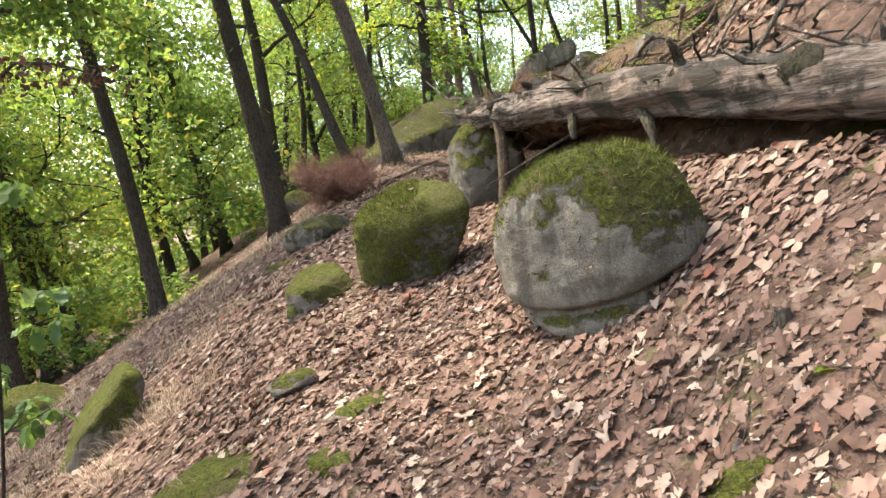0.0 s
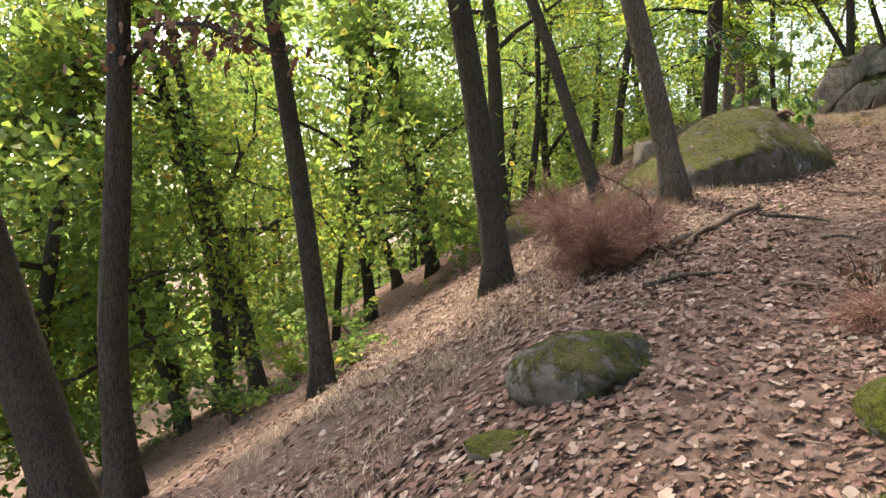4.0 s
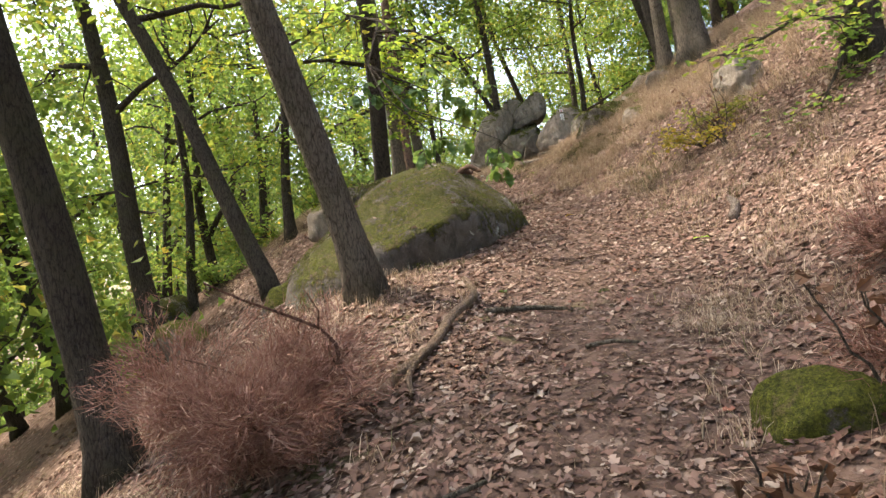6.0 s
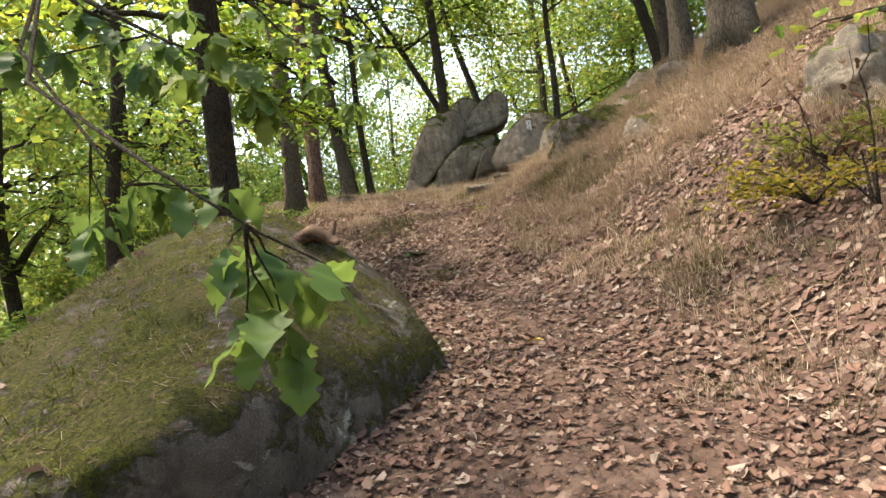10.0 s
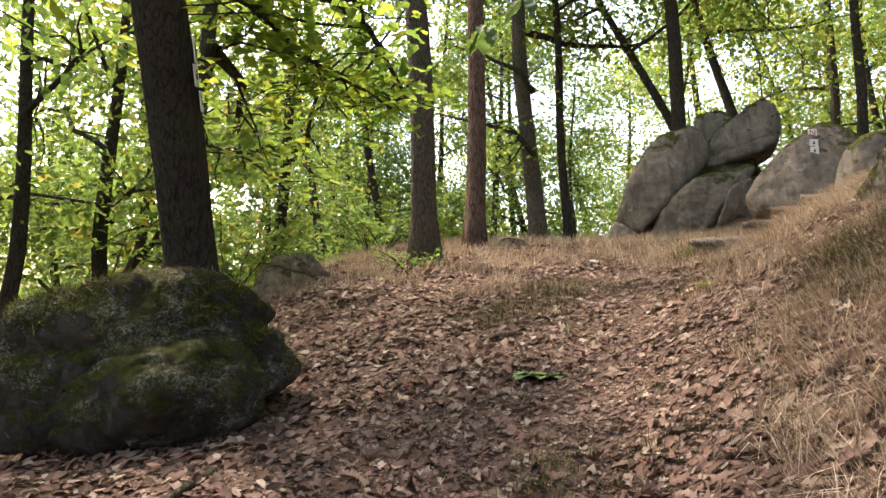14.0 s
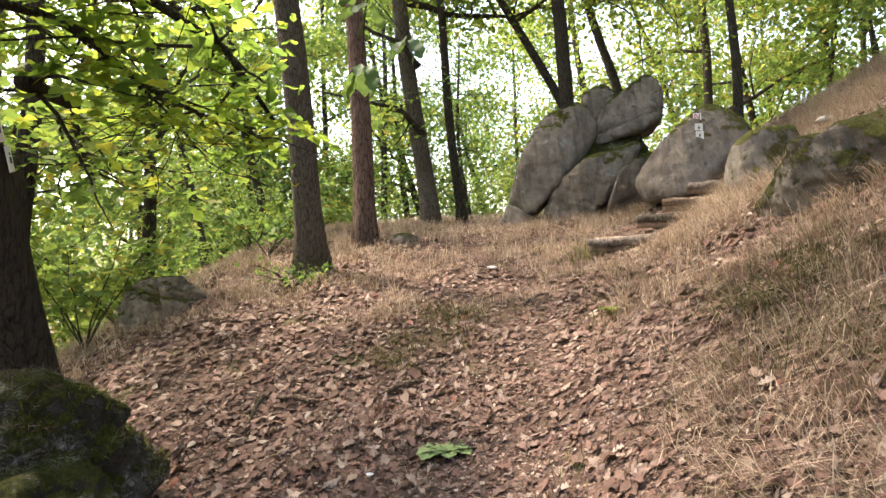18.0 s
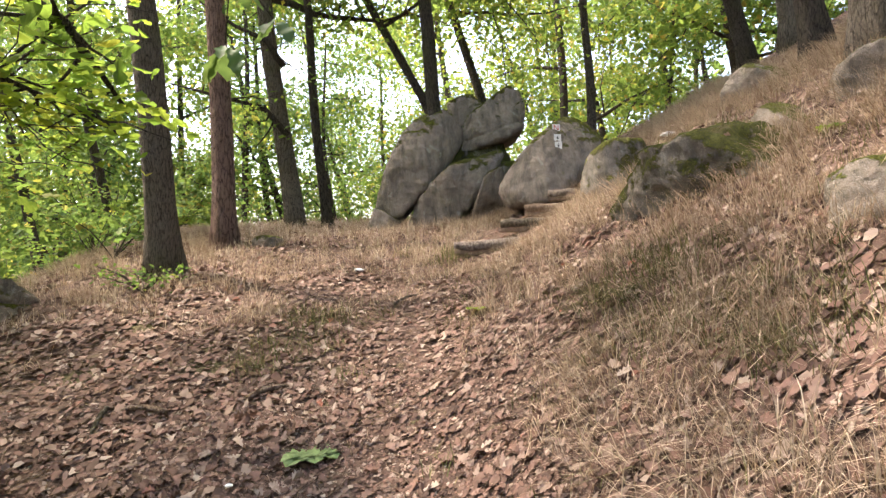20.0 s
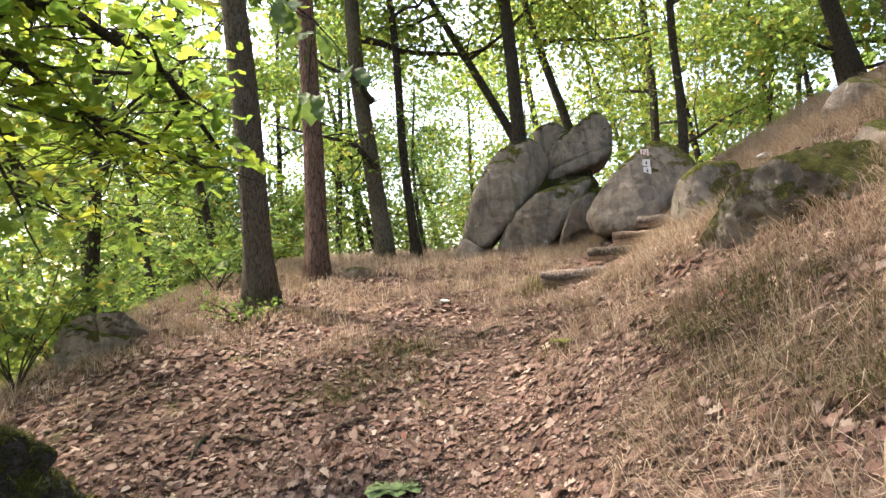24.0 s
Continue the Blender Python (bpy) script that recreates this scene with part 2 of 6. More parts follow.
LOG_WOOD = mat_log()
STICK_WOOD = mat_bark("stick_wood", (0.10, 0.065, 0.045), (0.34, 0.25, 0.185), 0.0, 14.0)
GREEN = mat_leaf("oak_leaf_green", ((0.0, rgb(0.052, 0.115, 0.026)), (0.45, rgb(0.105, 0.19, 0.030)), (0.8, rgb(0.19, 0.26, 0.034)), (1.0, rgb(0.34, 0.28, 0.045))), 0.6)
GREEN_NEAR = mat_leaf("hanging_leaf_green", ((0.0, rgb(0.036, 0.088, 0.025)), (0.8, rgb(0.080, 0.150, 0.036)), (1.0, rgb(0.14, 0.19, 0.038))), 0.42, 0.55, 0.25)
GREEN_FAR = mat_leaf("far_leaf_green", ((0.0, rgb(0.060, 0.130, 0.030)), (0.6, rgb(0.12, 0.205, 0.038)), (0.92, rgb(0.22, 0.26, 0.045)), (1.0, rgb(0.32, 0.21, 0.045))), 0.55)
# Brighter copy of the leaf green, with the glow of sunlight put into the colour.
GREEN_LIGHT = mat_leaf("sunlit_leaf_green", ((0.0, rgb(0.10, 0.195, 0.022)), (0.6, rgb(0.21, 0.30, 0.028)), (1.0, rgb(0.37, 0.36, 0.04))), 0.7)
LITTER = mat_leaf("fallen_leaf", ((0.0, rgb(0.065, 0.036, 0.027)), (0.28, rgb(0.122, 0.068, 0.051)), (0.55, rgb(0.180, 0.100, 0.078)), (0.78, rgb(0.22, 0.145, 0.116)), (0.92, rgb(0.29, 0.212, 0.17)), (0.985, rgb(0.38, 0.305, 0.25)), (1.0, rgb(0.22, 0.07, 0.045))), 0.12, 0.75, 0.5)
DRY_LEAF = mat_leaf("withered_leaf", ((0.0, rgb(0.07, 0.035, 0.02)), (1.0, rgb(0.17, 0.085, 0.05))), 0.3)
STRAW = mat_leaf("dry_grass", ((0.0, rgb(0.22, 0.15, 0.10)), (0.5, rgb(0.43, 0.325, 0.235)), (0.93, rgb(0.60, 0.49, 0.37)), (1.0, rgb(0.16, 0.17, 0.06))), 0.3, 0.8)
NEEDLE = mat_leaf("dead_needles", ((0.0, rgb(0.16, 0.075, 0.056)), (0.7, rgb(0.31, 0.16, 0.122)), (1.0, rgb(0.43, 0.28, 0.22))), 0.2, 0.8)
WHITE_PAINT = mat_plain("white_paint", (0.66, 0.66, 0.64), 0.6, 0.1)
BLACK_PAINT = mat_plain("dark_paint", (0.03, 0.03, 0.035), 0.6, 0.1)
YELLOW_LEAF = mat_plain("yellow_leaf", (0.62, 0.45, 0.07), 0.7, 0.3)


# ---------------------------------------------------------------- the lie of the land
def table(*pairs):
    xs, ys = zip(*pairs)
    return lambda y: np.interp(y, xs, ys)


path_x = table((-6, 1.0), (0, 0), (5, -1.8), (8, -2.3), (12, -1.5), (16, -0.6), (20, -1.2), (24.6, -0.7), (28, -1.0), (60, -1.0))
path_z = table((-6, -0.6), (0, 0.2), (5, 0.8), (8.5, 1.6), (11.4, 2.08), (14.8, 2.82), (16.4, 3.08), (17.6, 3.33), (19.3, 3.5), (20.3, 3.77), (21.7, 4.2),
               (23.6, 4.73), (25, 5.05), (28, 5.45), (31, 5.75), (35, 5.4), (45, 2.5), (60, -3.0))
shelf_left = table((-6, 0.1), (5, 0.1), (8, 0.7), (12, 1.8), (16, 3.2), (20, 3.0), (22, 3.9), (25, 4.4), (30, 5.0))
shelf_right = table((0, 0.9), (5, 0.95), (8, 1.1), (12, 1.4), (14, 1.6), (16, 0.9), (18, 0.4), (22, 0.4), (25, 1.1), (30, 1.2))
slope_right = table((0, 0.5), (3, 0.68), (6, 0.72), (8, 0.55), (10, 0.43), (12, 0.42), (16, 0.56), (19, 0.62), (24, 0.6), (30, 0.5))


def soft_plus(v, k):
    return 0.5 * (v + np.sqrt(v * v + k * k))


def land(x, y):
    """The height of the ground: a path along a slope that falls to the left and rises to the right."""
    x, y = np.asarray(x, float), np.asarray(y, float)

    def section(s):
        u = x - path_x(s)
        fall = soft_plus(-u - shelf_left(s), 0.6)
        rise = soft_plus(u - shelf_right(s), 0.5)
        return path_z(s) - 30 * np.tanh(fall * 0.55 / 30) + 25 * np.tanh(rise * slope_right(s) / 25)

    off = 0.857 * (x - 0.12) + 0.515 * (y - 5.85)
    along = np.clip(np.abs(0.515 * (x - 0.12) - 0.857 * (y - 5.85) - 0.6) - 2.6, -5, 5)
    hollow = 0.42 * np.exp(-((off - 0.24) / 0.34) ** 2) / (1 + np.exp(along * 5))
    return 0.25 * section(y - 0.7) + 0.5 * section(y) + 0.25 * section(y + 0.7) - hollow


def bumps(x, y):
    """Small humps and hollows of the ground."""
    out = np.zeros(len(x))
    for k, (a, b) in enumerate(zip(x, y)):
        p = Vector((a, b, 0))
        out[k] = 0.05 * noise.noise(p * 1.1) + 0.035 * noise.noise(p * 3.1) + 0.018 * noise.noise(p * 8.0)
    return out


def at(x, y, dz=0.0):
    return Vector((x, y, float(land(x, y)) + dz))


def mesh_of(name, verts, faces, material, smooth=True):
    me = bpy.data.meshes.new(name)
    me.from_pydata([tuple(v) for v in verts] if not isinstance(verts, np.ndarray) else verts.tolist(), [], faces)
    if material:
        me.materials.append(material)
    me.polygons.foreach_set("use_smooth", [smooth] * len(me.polygons))
    me.update()
    return me


def many(name, unit_verts, unit_faces, placed, material, smooth=False):
    """One mesh of many copies of a small shape; placed: array of n x v x 3 corners."""
    n, v, _ = placed.shape
    sizes = np.array([len(f) for f in unit_faces])
    loops = np.concatenate([np.array(f) for f in unit_faces])
    me = bpy.data.meshes.new(name)
    me.vertices.add(n * v)
    me.vertices.foreach_set("co", placed.astype(np.float32).ravel())
    all_loops = (loops[None, :] + (np.arange(n) * v)[:, None]).ravel()
    me.loops.add(len(all_loops))
    me.loops.foreach_set("vertex_index", all_loops.astype(np.int32))
    starts = np.concatenate([[0], np.cumsum(np.tile(sizes, n))[:-1]])
    me.polygons.add(len(sizes) * n)
    me.polygons.foreach_set("loop_start", starts.astype(np.int32))
    me.materials.append(material)
    me.update(calc_edges=True)
    me.polygons.foreach_set("use_smooth", [smooth] * len(me.polygons))
    return me


def part(name, mesh, parent, label=""):
    ob = new(name, mesh)
    ob.parent = parent
    return tagged(ob, label)


def thing(name, place, label, category, group="", kind=""):
    ob = new(name)
    ob.empty_display_size = 0.1
    ob.location = place
    return tagged(ob, label, category, group, kind)


def turns(n, rng, tilt):
    """n random turns: any yaw, leaning by about tilt radians."""
    yaw = rng.uniform(0, 2 * np.pi, n)
    ax, ay = rng.normal(0, tilt, n), rng.normal(0, tilt, n)
    cz, sz, cx, sx, cy, sy = np.cos(yaw), np.sin(yaw), np.cos(ax), np.sin(ax), np.cos(ay), np.sin(ay)
    o, i = np.zeros(n), np.ones(n)
    rz = np.stack([cz, -sz, o, sz, cz, o, o, o, i], -1).reshape(n, 3, 3)
    rx = np.stack([i, o, o, o, cx, -sx, o, sx, cx], -1).reshape(n, 3, 3)
    ry = np.stack([cy, o, sy, o, i, o, -sy, o, cy], -1).reshape(n, 3, 3)
    return ry @ rx @ rz


# a lobed oak leaf, 1 long, and a plain folded one for trees far off
OAK_VERTS = np.array([(0, 0, 0), (0, 0.36, 0), (0, 0.7, 0), (0, 1, 0),
                      (-0.10, 0.12, 0), (-0.27, 0.30, 0), (-0.15, 0.40, 0), (-0.34, 0.60, 0), (-0.19, 0.70, 0), (-0.22, 0.88, 0),
                      (0.10, 0.12, 0), (0.27, 0.30, 0), (0.15, 0.40, 0), (0.34, 0.60, 0), (0.19, 0.70, 0), (0.22, 0.88, 0)], float)
OAK_FACES = [(0, 1, 6, 5, 4), (1, 2, 8, 7, 6), (2, 3, 9, 8), (0, 10, 11, 12, 1), (1, 12, 13, 14, 2), (2, 14, 15, 3)]
LIT_VERTS = np.array([(0, 0, 0), (0, 1, 0), (-0.25, 0.26, 0), (-0.14, 0.43, 0), (-0.35, 0.64, 0), (-0.2, 0.9, 0),
                      (0.25, 0.26, 0), (0.14, 0.43, 0), (0.35, 0.64, 0), (0.2, 0.9, 0)], float)
LIT_FACES = [(0, 1, 5, 4, 3, 2), (0, 6, 7, 8, 9, 1)]
MID_VERTS = np.array([(0, 0, 0), (0, 1, 0), (-0.30, 0.34, 0), (-0.27, 0.78, 0), (0.30, 0.34, 0), (0.27, 0.78, 0)], float)
MID_FACES = [(0, 1, 3, 2), (0, 4, 5, 1)]
FAR_VERTS = np.array([(0, 0, 0), (-0.33, 0.6, 0), (0, 1, 0), (0.33, 0.6, 0)], float)
FAR_FACES = [(0, 3, 2, 1)]


def fine_leaf(stations=19, lobe=0.20):
    """An oak leaf with rounded lobes, 1 long, widest past the middle."""
    verts, quads = [], []
    for i in range(stations):
        s = i / (stations - 1)
        body = math.sin(math.pi * min(1.0, s ** 1.25)) ** 0.75 if 0 < s < 1 else 0.0
        wide = 0.012 + 0.31 * body * (1.0 - lobe + lobe * math.cos(2 * math.pi * (4.3 * s - 0.45)))
        verts += [(-wide, s + 0.05 * wide, 0.0), (0.0, s, 0.0), (wide, s + 0.05 * wide, 0.0)]
        if i:
            a = 3 * (i - 1)
            quads += [(a, a + 1, a + 4, a + 3), (a + 1, a + 2, a + 5, a + 4)]
    return np.array(verts), quads


FINE_VERTS, FINE_FACES = fine_leaf()
CURL_VERTS, CURL_FACES = fine_leaf(14, 0.27)


def spray(centres, number, size, rng, material, name="foliage"):
    """Rosettes of drooping oak leaves at the ends of twigs."""
    placed = []
    for c in centres:
        start = rng.uniform(0, 6.3)
        for i in range(number):
            v = FINE_VERTS.copy()
            k = size * rng.uniform(0.6, 1.1)
            v[:, 0] *= rng.uniform(0.85, 1.2)
            pitch = rng.uniform(0.15, 1.25)
            up = np.abs(v[:, 0]) * rng.uniform(0.0, 0.45) - 0.25 * v[:, 1] ** 2 + 0.03 * np.sin(v[:, 1] * 13 + i)
            run = v[:, 1] + 0.12
            v[:, 1], v[:, 2] = run * math.cos(pitch) + up * math.sin(pitch), up * math.cos(pitch) - run * math.sin(pitch)
            ang, roll = start + i * 2.3 + rng.normal(0, 0.3), rng.normal(0, 0.4)
            v[:, 0], v[:, 2] = v[:, 0] * math.cos(roll), v[:, 2] + v[:, 0] * math.sin(roll)
            v = v * k
            v = np.stack([v[:, 0] * math.cos(ang) - v[:, 1] * math.sin(ang), v[:, 0] * math.sin(ang) + v[:, 1] * math.cos(ang), v[:, 2]], 1)
            placed.append(v + np.array(c))
    return many(name, FINE_VERTS, FINE_FACES, np.array(placed), material, True)


def leaves(name, centres, sizes, rng, material, tilt=0.8, far=False, curl=0.5, middle=False):
    base, faces = (FAR_VERTS, FAR_FACES) if far else (MID_VERTS, MID_FACES) if middle else (LIT_VERTS, LIT_FACES)
    n = len(centres)
    v = np.repeat(base[None], n, 0)
    k = rng.normal(0.25, 0.6, (n, 1)) * curl * 2
    v[:, :, 2] = k * np.abs(v[:, :, 0]) + rng.normal(0, 0.5, (n, 1)) * curl * (v[:, :, 1] - 0.5) ** 2 * 2
    v[:, :, 1] -= 0.5
    v[:, :, 0] *= rng.uniform(0.7, 1.25, (n, 1))
    v = np.einsum("nij,nvj->nvi", turns(n, rng, tilt), v * np.asarray(sizes)[:, None, None]) + np.asarray(centres)[:, None, :]
    return many(name, base, faces, v, material)


# ---------------------------------------------------------------- ground
def spaced(lo, hi, step, reach, grow=1.35):
    a = list(np.arange(lo, hi + 1e-6, step))
    s, v = step, a[-1]
    while v < reach[1]:
        s *= grow
        v += s
        a.append(v)
    s, v = step, a[0]
    while v > reach[0]:
        s *= grow
        v -= s
        a.insert(0, v)
    return np.array(a)


def build_ground():
    xs, ys = spaced(-8.0, 5.0, 0.11, (-2500, 2500)), spaced(-1.5, 29.0, 0.11, (-2500, 2500))
    gx, gy = np.meshgrid(xs, ys)
    z = land(np.clip(gx, -400, 400), np.clip(gy, -40, 70))
    near = (gx > -12) & (gx < 9) & (gy > -5) & (gy < 34)
    z[near] += bumps(gx[near], gy[near])
    verts = np.stack([gx, gy, z], -1).reshape(-1, 3)
    w, hgt = len(xs), len(ys)
    idx = np.arange(w * hgt).reshape(hgt, w)
    faces = np.stack([idx[:-1, :-1], idx[:-1, 1:], idx[1:, 1:], idx[1:, :-1]], -1).reshape(-1, 4).tolist()
    tagged(new("ground", mesh_of("ground", verts, faces, SOIL)), "brown forest floor of soil and leaf litter on a slope", "ground", kind="structure")


build_ground()


# ---------------------------------------------------------------- rocks
ICO = {}


def ball(level):
    if level not in ICO:
        bm = bmesh.new()
        bmesh.ops.create_icosphere(bm, subdivisions=level, radius=1)
        bm.verts.ensure_lookup_table()
        ICO[level] = np.array([v.co for v in bm.verts]), [tuple(v.index for v in f.verts) for f in bm.faces]
        bm.free()
    return ICO[level]


def rock(place, size, turn, seed, material, label, level=5, cuts=7, square=2.6, rough=1.0, name="boulder", bury=0.12, group="", cracks=()):
    """A granite block: a rounded box, worn flat on some sides. place: the middle of its foot; size: full widths in metres."""
    v, faces = ball(level)
    v = v / (np.abs(v) ** square).sum(1, keepdims=True) ** (1 / square)
    rng = np.random.default_rng(seed)
    for _ in range(cuts):
        n = rng.normal(size=3)
        n /= np.linalg.norm(n)
        over = np.maximum(0, v @ n - rng.uniform(0.62, 0.9))
        v = v - n * (over * 0.85)[:, None]
    for n, d, depth, width in cracks:
        n = np.array(n) / np.linalg.norm(n)
        v = v * (1 - depth * np.exp(-((v @ n - d) / width) ** 2))[:, None]
    half = np.array(size) / 2
    off = Vector((seed * 3.7, seed * 1.3, 0))
    push = np.array([0.10 * noise.noise(Vector(p) * 1.4 + off) + 0.05 * abs(noise.noise(Vector(p) * 2.4 - off)) - 0.035 * abs(noise.noise(Vector(p) * 6.0 - off)) + 0.055 * noise.noise(Vector(p) * 3.3 + off)
                     + 0.022 * noise.noise(Vector(p) * 9.0 + off) + 0.010 * noise.noise(Vector(p) * 22.0 + off) for p in v])
    v = v * (1 + rough * push)[:, None] * half
    v[:, 2] += half[2] * (1 - 2 * bury)
    ob = new(name, mesh_of(name, v, faces, material))
    ob.matrix_world = Matrix.Translation(place) @ pose(0, 0, 0, *turn)
    return tagged(ob, label, "rock", group)


def block(centre, yaw, outline, thick, seed, material, label, level=5, edge=9.0, rough=1.0, planes=(), name="boulder", group="", cracks=(), foot=0.0):
    """A granite block with worn edges, bounded by planes: the sides of an upright outline (metres, across and up, as seen along
    yaw), a front and a back, and further planes of normal and distance. foot: how far it reaches on below the outline."""
    v, faces = ball(level)
    c, s = math.cos(radians(yaw)), math.sin(radians(yaw))
    across, ahead = np.array([c, s, 0]), np.array([-s, c, 0])
    sides = []
    pts = [(u, w - (foot if w < 0 else 0)) for u, w in outline]
    for (u0, w0), (u1, w1) in zip(pts, pts[1:] + pts[:1]):
        nu, nw = w1 - w0, u0 - u1
        size = math.hypot(nu, nw) or 1
        if nu * u0 + nw * w0 < 0:
            nu, nw = -nu, -nw
        sides.append((across * (nu / size) + np.array([0, 0, nw / size]), max(0.05, (nu * u0 + nw * w0) / size)))
    rng = np.random.default_rng(seed)
    for sign in (-1, 1):
        for _ in range(3):
            n = ahead * sign + across * rng.normal(0, 0.5) + np.array([0, 0, rng.normal(0.15, 0.35)])
            sides.append((n / np.linalg.norm(n), thick / 2 * rng.uniform(0.85, 1.1)))
    sides += [(np.array(n) / np.linalg.norm(n), d) for n, d in planes]
    total = np.zeros(len(v))
    for n, d in sides:
        total += (np.maximum(0, v @ n) / d) ** edge
    v = v * (total ** (-1 / edge))[:, None]
    for n, d, depth, width in cracks:
        n = np.array(n) / np.linalg.norm(n)
        v = v * (1 - depth * np.exp(-((v @ n - d) / width) ** 2))[:, None]
    off, size = Vector((seed * 3.7, seed * 1.3, 0)), float(np.abs(v).max())
    push = np.array([0.07 * noise.noise(Vector(p) * (1.6 / size) + off) + 0.07 * abs(noise.noise(Vector(p) * (2.9 / size) - off)) - 0.05 * abs(noise.noise(Vector(p) * (7.0 / size) - off))
                     - 0.018 * abs(noise.noise(Vector(p) * 9.0 - off)) + 0.04 * noise.noise(Vector(p) * (4.2 / size) + off)
                     + 0.02 * noise.noise(Vector(p) * 7.0 + off) + 0.010 * noise.noise(Vector(p) * 19.0 + off) + 0.004 * noise.noise(Vector(p) * 48.0 + off) for p in v])
    v = v * (1 + rough * push)[:, None]
    ob = new(name, mesh_of(name, v, faces, material))
    ob.location = centre
    return tagged(ob, label, "rock", group)


# ---------------------------------------------------------------- wood
def tube_data(points, radii, sides=8, wobble=0.0, rng=None):
    pts = [Vector(p) for p in points]
    verts, faces = [], []
    ref = Vector((0.31, 0.77, 0.2)).normalized()
    for i, p in enumerate(pts):
        d = (pts[min(i + 1, len(pts) - 1)] - pts[max(i - 1, 0)]).normalized()
        a = (ref - d * ref.dot(d)).normalized()
        b = d.cross(a)
        for k in range(sides):
            ang = 2 * math.pi * k / sides
            r = radii[i] * (1 + (wobble * rng.normal() if wobble else 0))
            verts.append(p + a * (r * math.cos(ang)) + b * (r * math.sin(ang)))
    for i in range(len(pts) - 1):
        for k in range(sides):
            faces.append((i * sides + k, i * sides + (k + 1) % sides, (i + 1) * sides + (k + 1) % sides, (i + 1) * sides + k))
    faces.append(tuple(range(sides - 1, -1, -1)))
    faces.append(tuple(range((len(pts) - 1) * sides, len(pts) * sides)))
    return verts, faces


def merged(name, pieces, material):
    verts, faces = [], []
    for v, f in pieces:
        o = len(verts)
        verts += v
        faces += [tuple(i + o for i in q) for q in f]
    return mesh_of(name, verts, faces, material)


def bent(a, b, n, rng, wild, sag=0.0):
    """A crooked line from a to b."""
    a, b = Vector(a), Vector(b)
    size = (b - a).length
    out, drift = [], Vector()
    for i in range(n + 1):
        t = i / n
        out.append(a.lerp(b, t) + drift * math.sin(math.pi * min(1, t * 1.2)) + Vector((0, 0, -sag * size * math.sin(math.pi * t))))
        drift += Vector(rng.normal(0, wild * size / n, 3))
    return out


def tree(base, lean, diam, height, seed, bark=None, label="", crown=(0.35, 1.0), spread=3.0, count=2600, leaf=0.17, far=False,
         leafmat=None, plain=False, limbs=7, curve=0.25, name="tree", group="", extra=(), crown_label=""):
    """An oak: a tapered, slightly crooked trunk, limbs that branch, and a crown of single leaves round the twigs."""
    rng = np.random.default_rng(seed)
    bark = bark or BARK_OAK
    top = Vector((lean[0] * height, lean[1] * height, height))
    root = thing(name, base, label or "slender oak with dark furrowed bark on the slope", "tree", group)
    n = 8 if far else 48
    bow = Vector((rng.normal(0, curve), rng.normal(0, curve), 0))
    line, radii = [], []
    for i in range(n + 1):
        t = i / n
        wav = Vector((math.sin(t * 7 + seed), math.cos(t * 6 + seed * 2), 0)) * (0.11 * min(1.0, t * 4))
        line.append(top * t + bow * math.sin(math.pi * t) + wav + Vector((0, 0, -0.25 * (i == 0))))
        radii.append(diam / 2 * (1 + 0.35 * math.exp(-t * height / 0.35)) * (1 - 0.75 * t ** 1.2))
    trunk = merged("trunk", [tube_data(line, radii, 6 if far else 28)], bark)
    if not far:
        for k, v in enumerate(trunk.vertices):
            ring, side = divmod(k, 28)
            a = side / 28 * 2 * math.pi
            t = ring / n * height
            ridge = noise.noise(Vector((math.cos(a) * 4.2, math.sin(a) * 4.2, t * 0.9 + seed))) + 0.6 * noise.noise(Vector((math.cos(a) * 2, math.sin(a) * 2, t * 2.2 - seed)))
            flare = 0.28 * math.exp(-t / 0.22) * (0.4 + math.sin(a * 4 + seed * 1.7) + 0.5 * math.sin(a * 3 - seed))
            v.co = v.co + (v.co - line[ring]) * (0.085 * ridge + flare)
    part("trunk", trunk, root)

    def trunk_at(t):
        k = min(int(t * n), n - 1)
        return line[k].lerp(line[k + 1], t * n - k), radii[k]

    tips = []
    for i in range(limbs):
        t = crown[0] + (crown[1] - crown[0]) * (i + 0.5 * rng.random()) / limbs
        p, r = trunk_at(min(t, 0.98))
        ang = i * 2.4 + rng.normal(0, 0.5)
        reach = spread * (1.15 - 0.6 * (t - crown[0]) / (crown[1] - crown[0] + 1e-6)) * rng.uniform(0.7, 1.2)
        end = p + Vector((math.cos(ang) * reach, math.sin(ang) * reach, reach * rng.uniform(0.05, 0.55)))
        main = bent(p, end, 4 if far else 7, rng, 0.22)
        thick = min(r * 0.55, 0.075)
        pieces = [tube_data(main, np.linspace(thick, thick * 0.2, len(main)), 5 if far else 7)]
        for j in range(2 if far else 5):
            s = main[1 + int(rng.integers(0, len(main) - 2))]
            e = s + Vector(rng.normal(0, 0.33 * reach, 3)) + (end - p) * 0.2
            twig = bent(s, e, 4, rng, 0.25)
            pieces.append(tube_data(twig, np.linspace(thick * 0.4, thick * 0.08, len(twig)), 4))
            tips += twig[1:]
        tips += main[3:]
        part("limb", merged("limb", pieces, BARK_LIMB), root)
    tips = np.array([tuple(p) for p in tips] + [tuple(Vector(e) - Vector(base)) for e in extra])
    pick = rng.integers(0, len(tips), count)
    centres = tips[pick] + rng.normal(0, 1, (count, 3)) * np.array([0.42, 0.42, 0.26]) * (1.7 if far else 1.0)
    part("crown", leaves("crown", centres, leaf * rng.uniform(0.6, 1.25, count), rng, leafmat or GREEN, 0.75, far or plain, middle=True), root, crown_label)
    return root


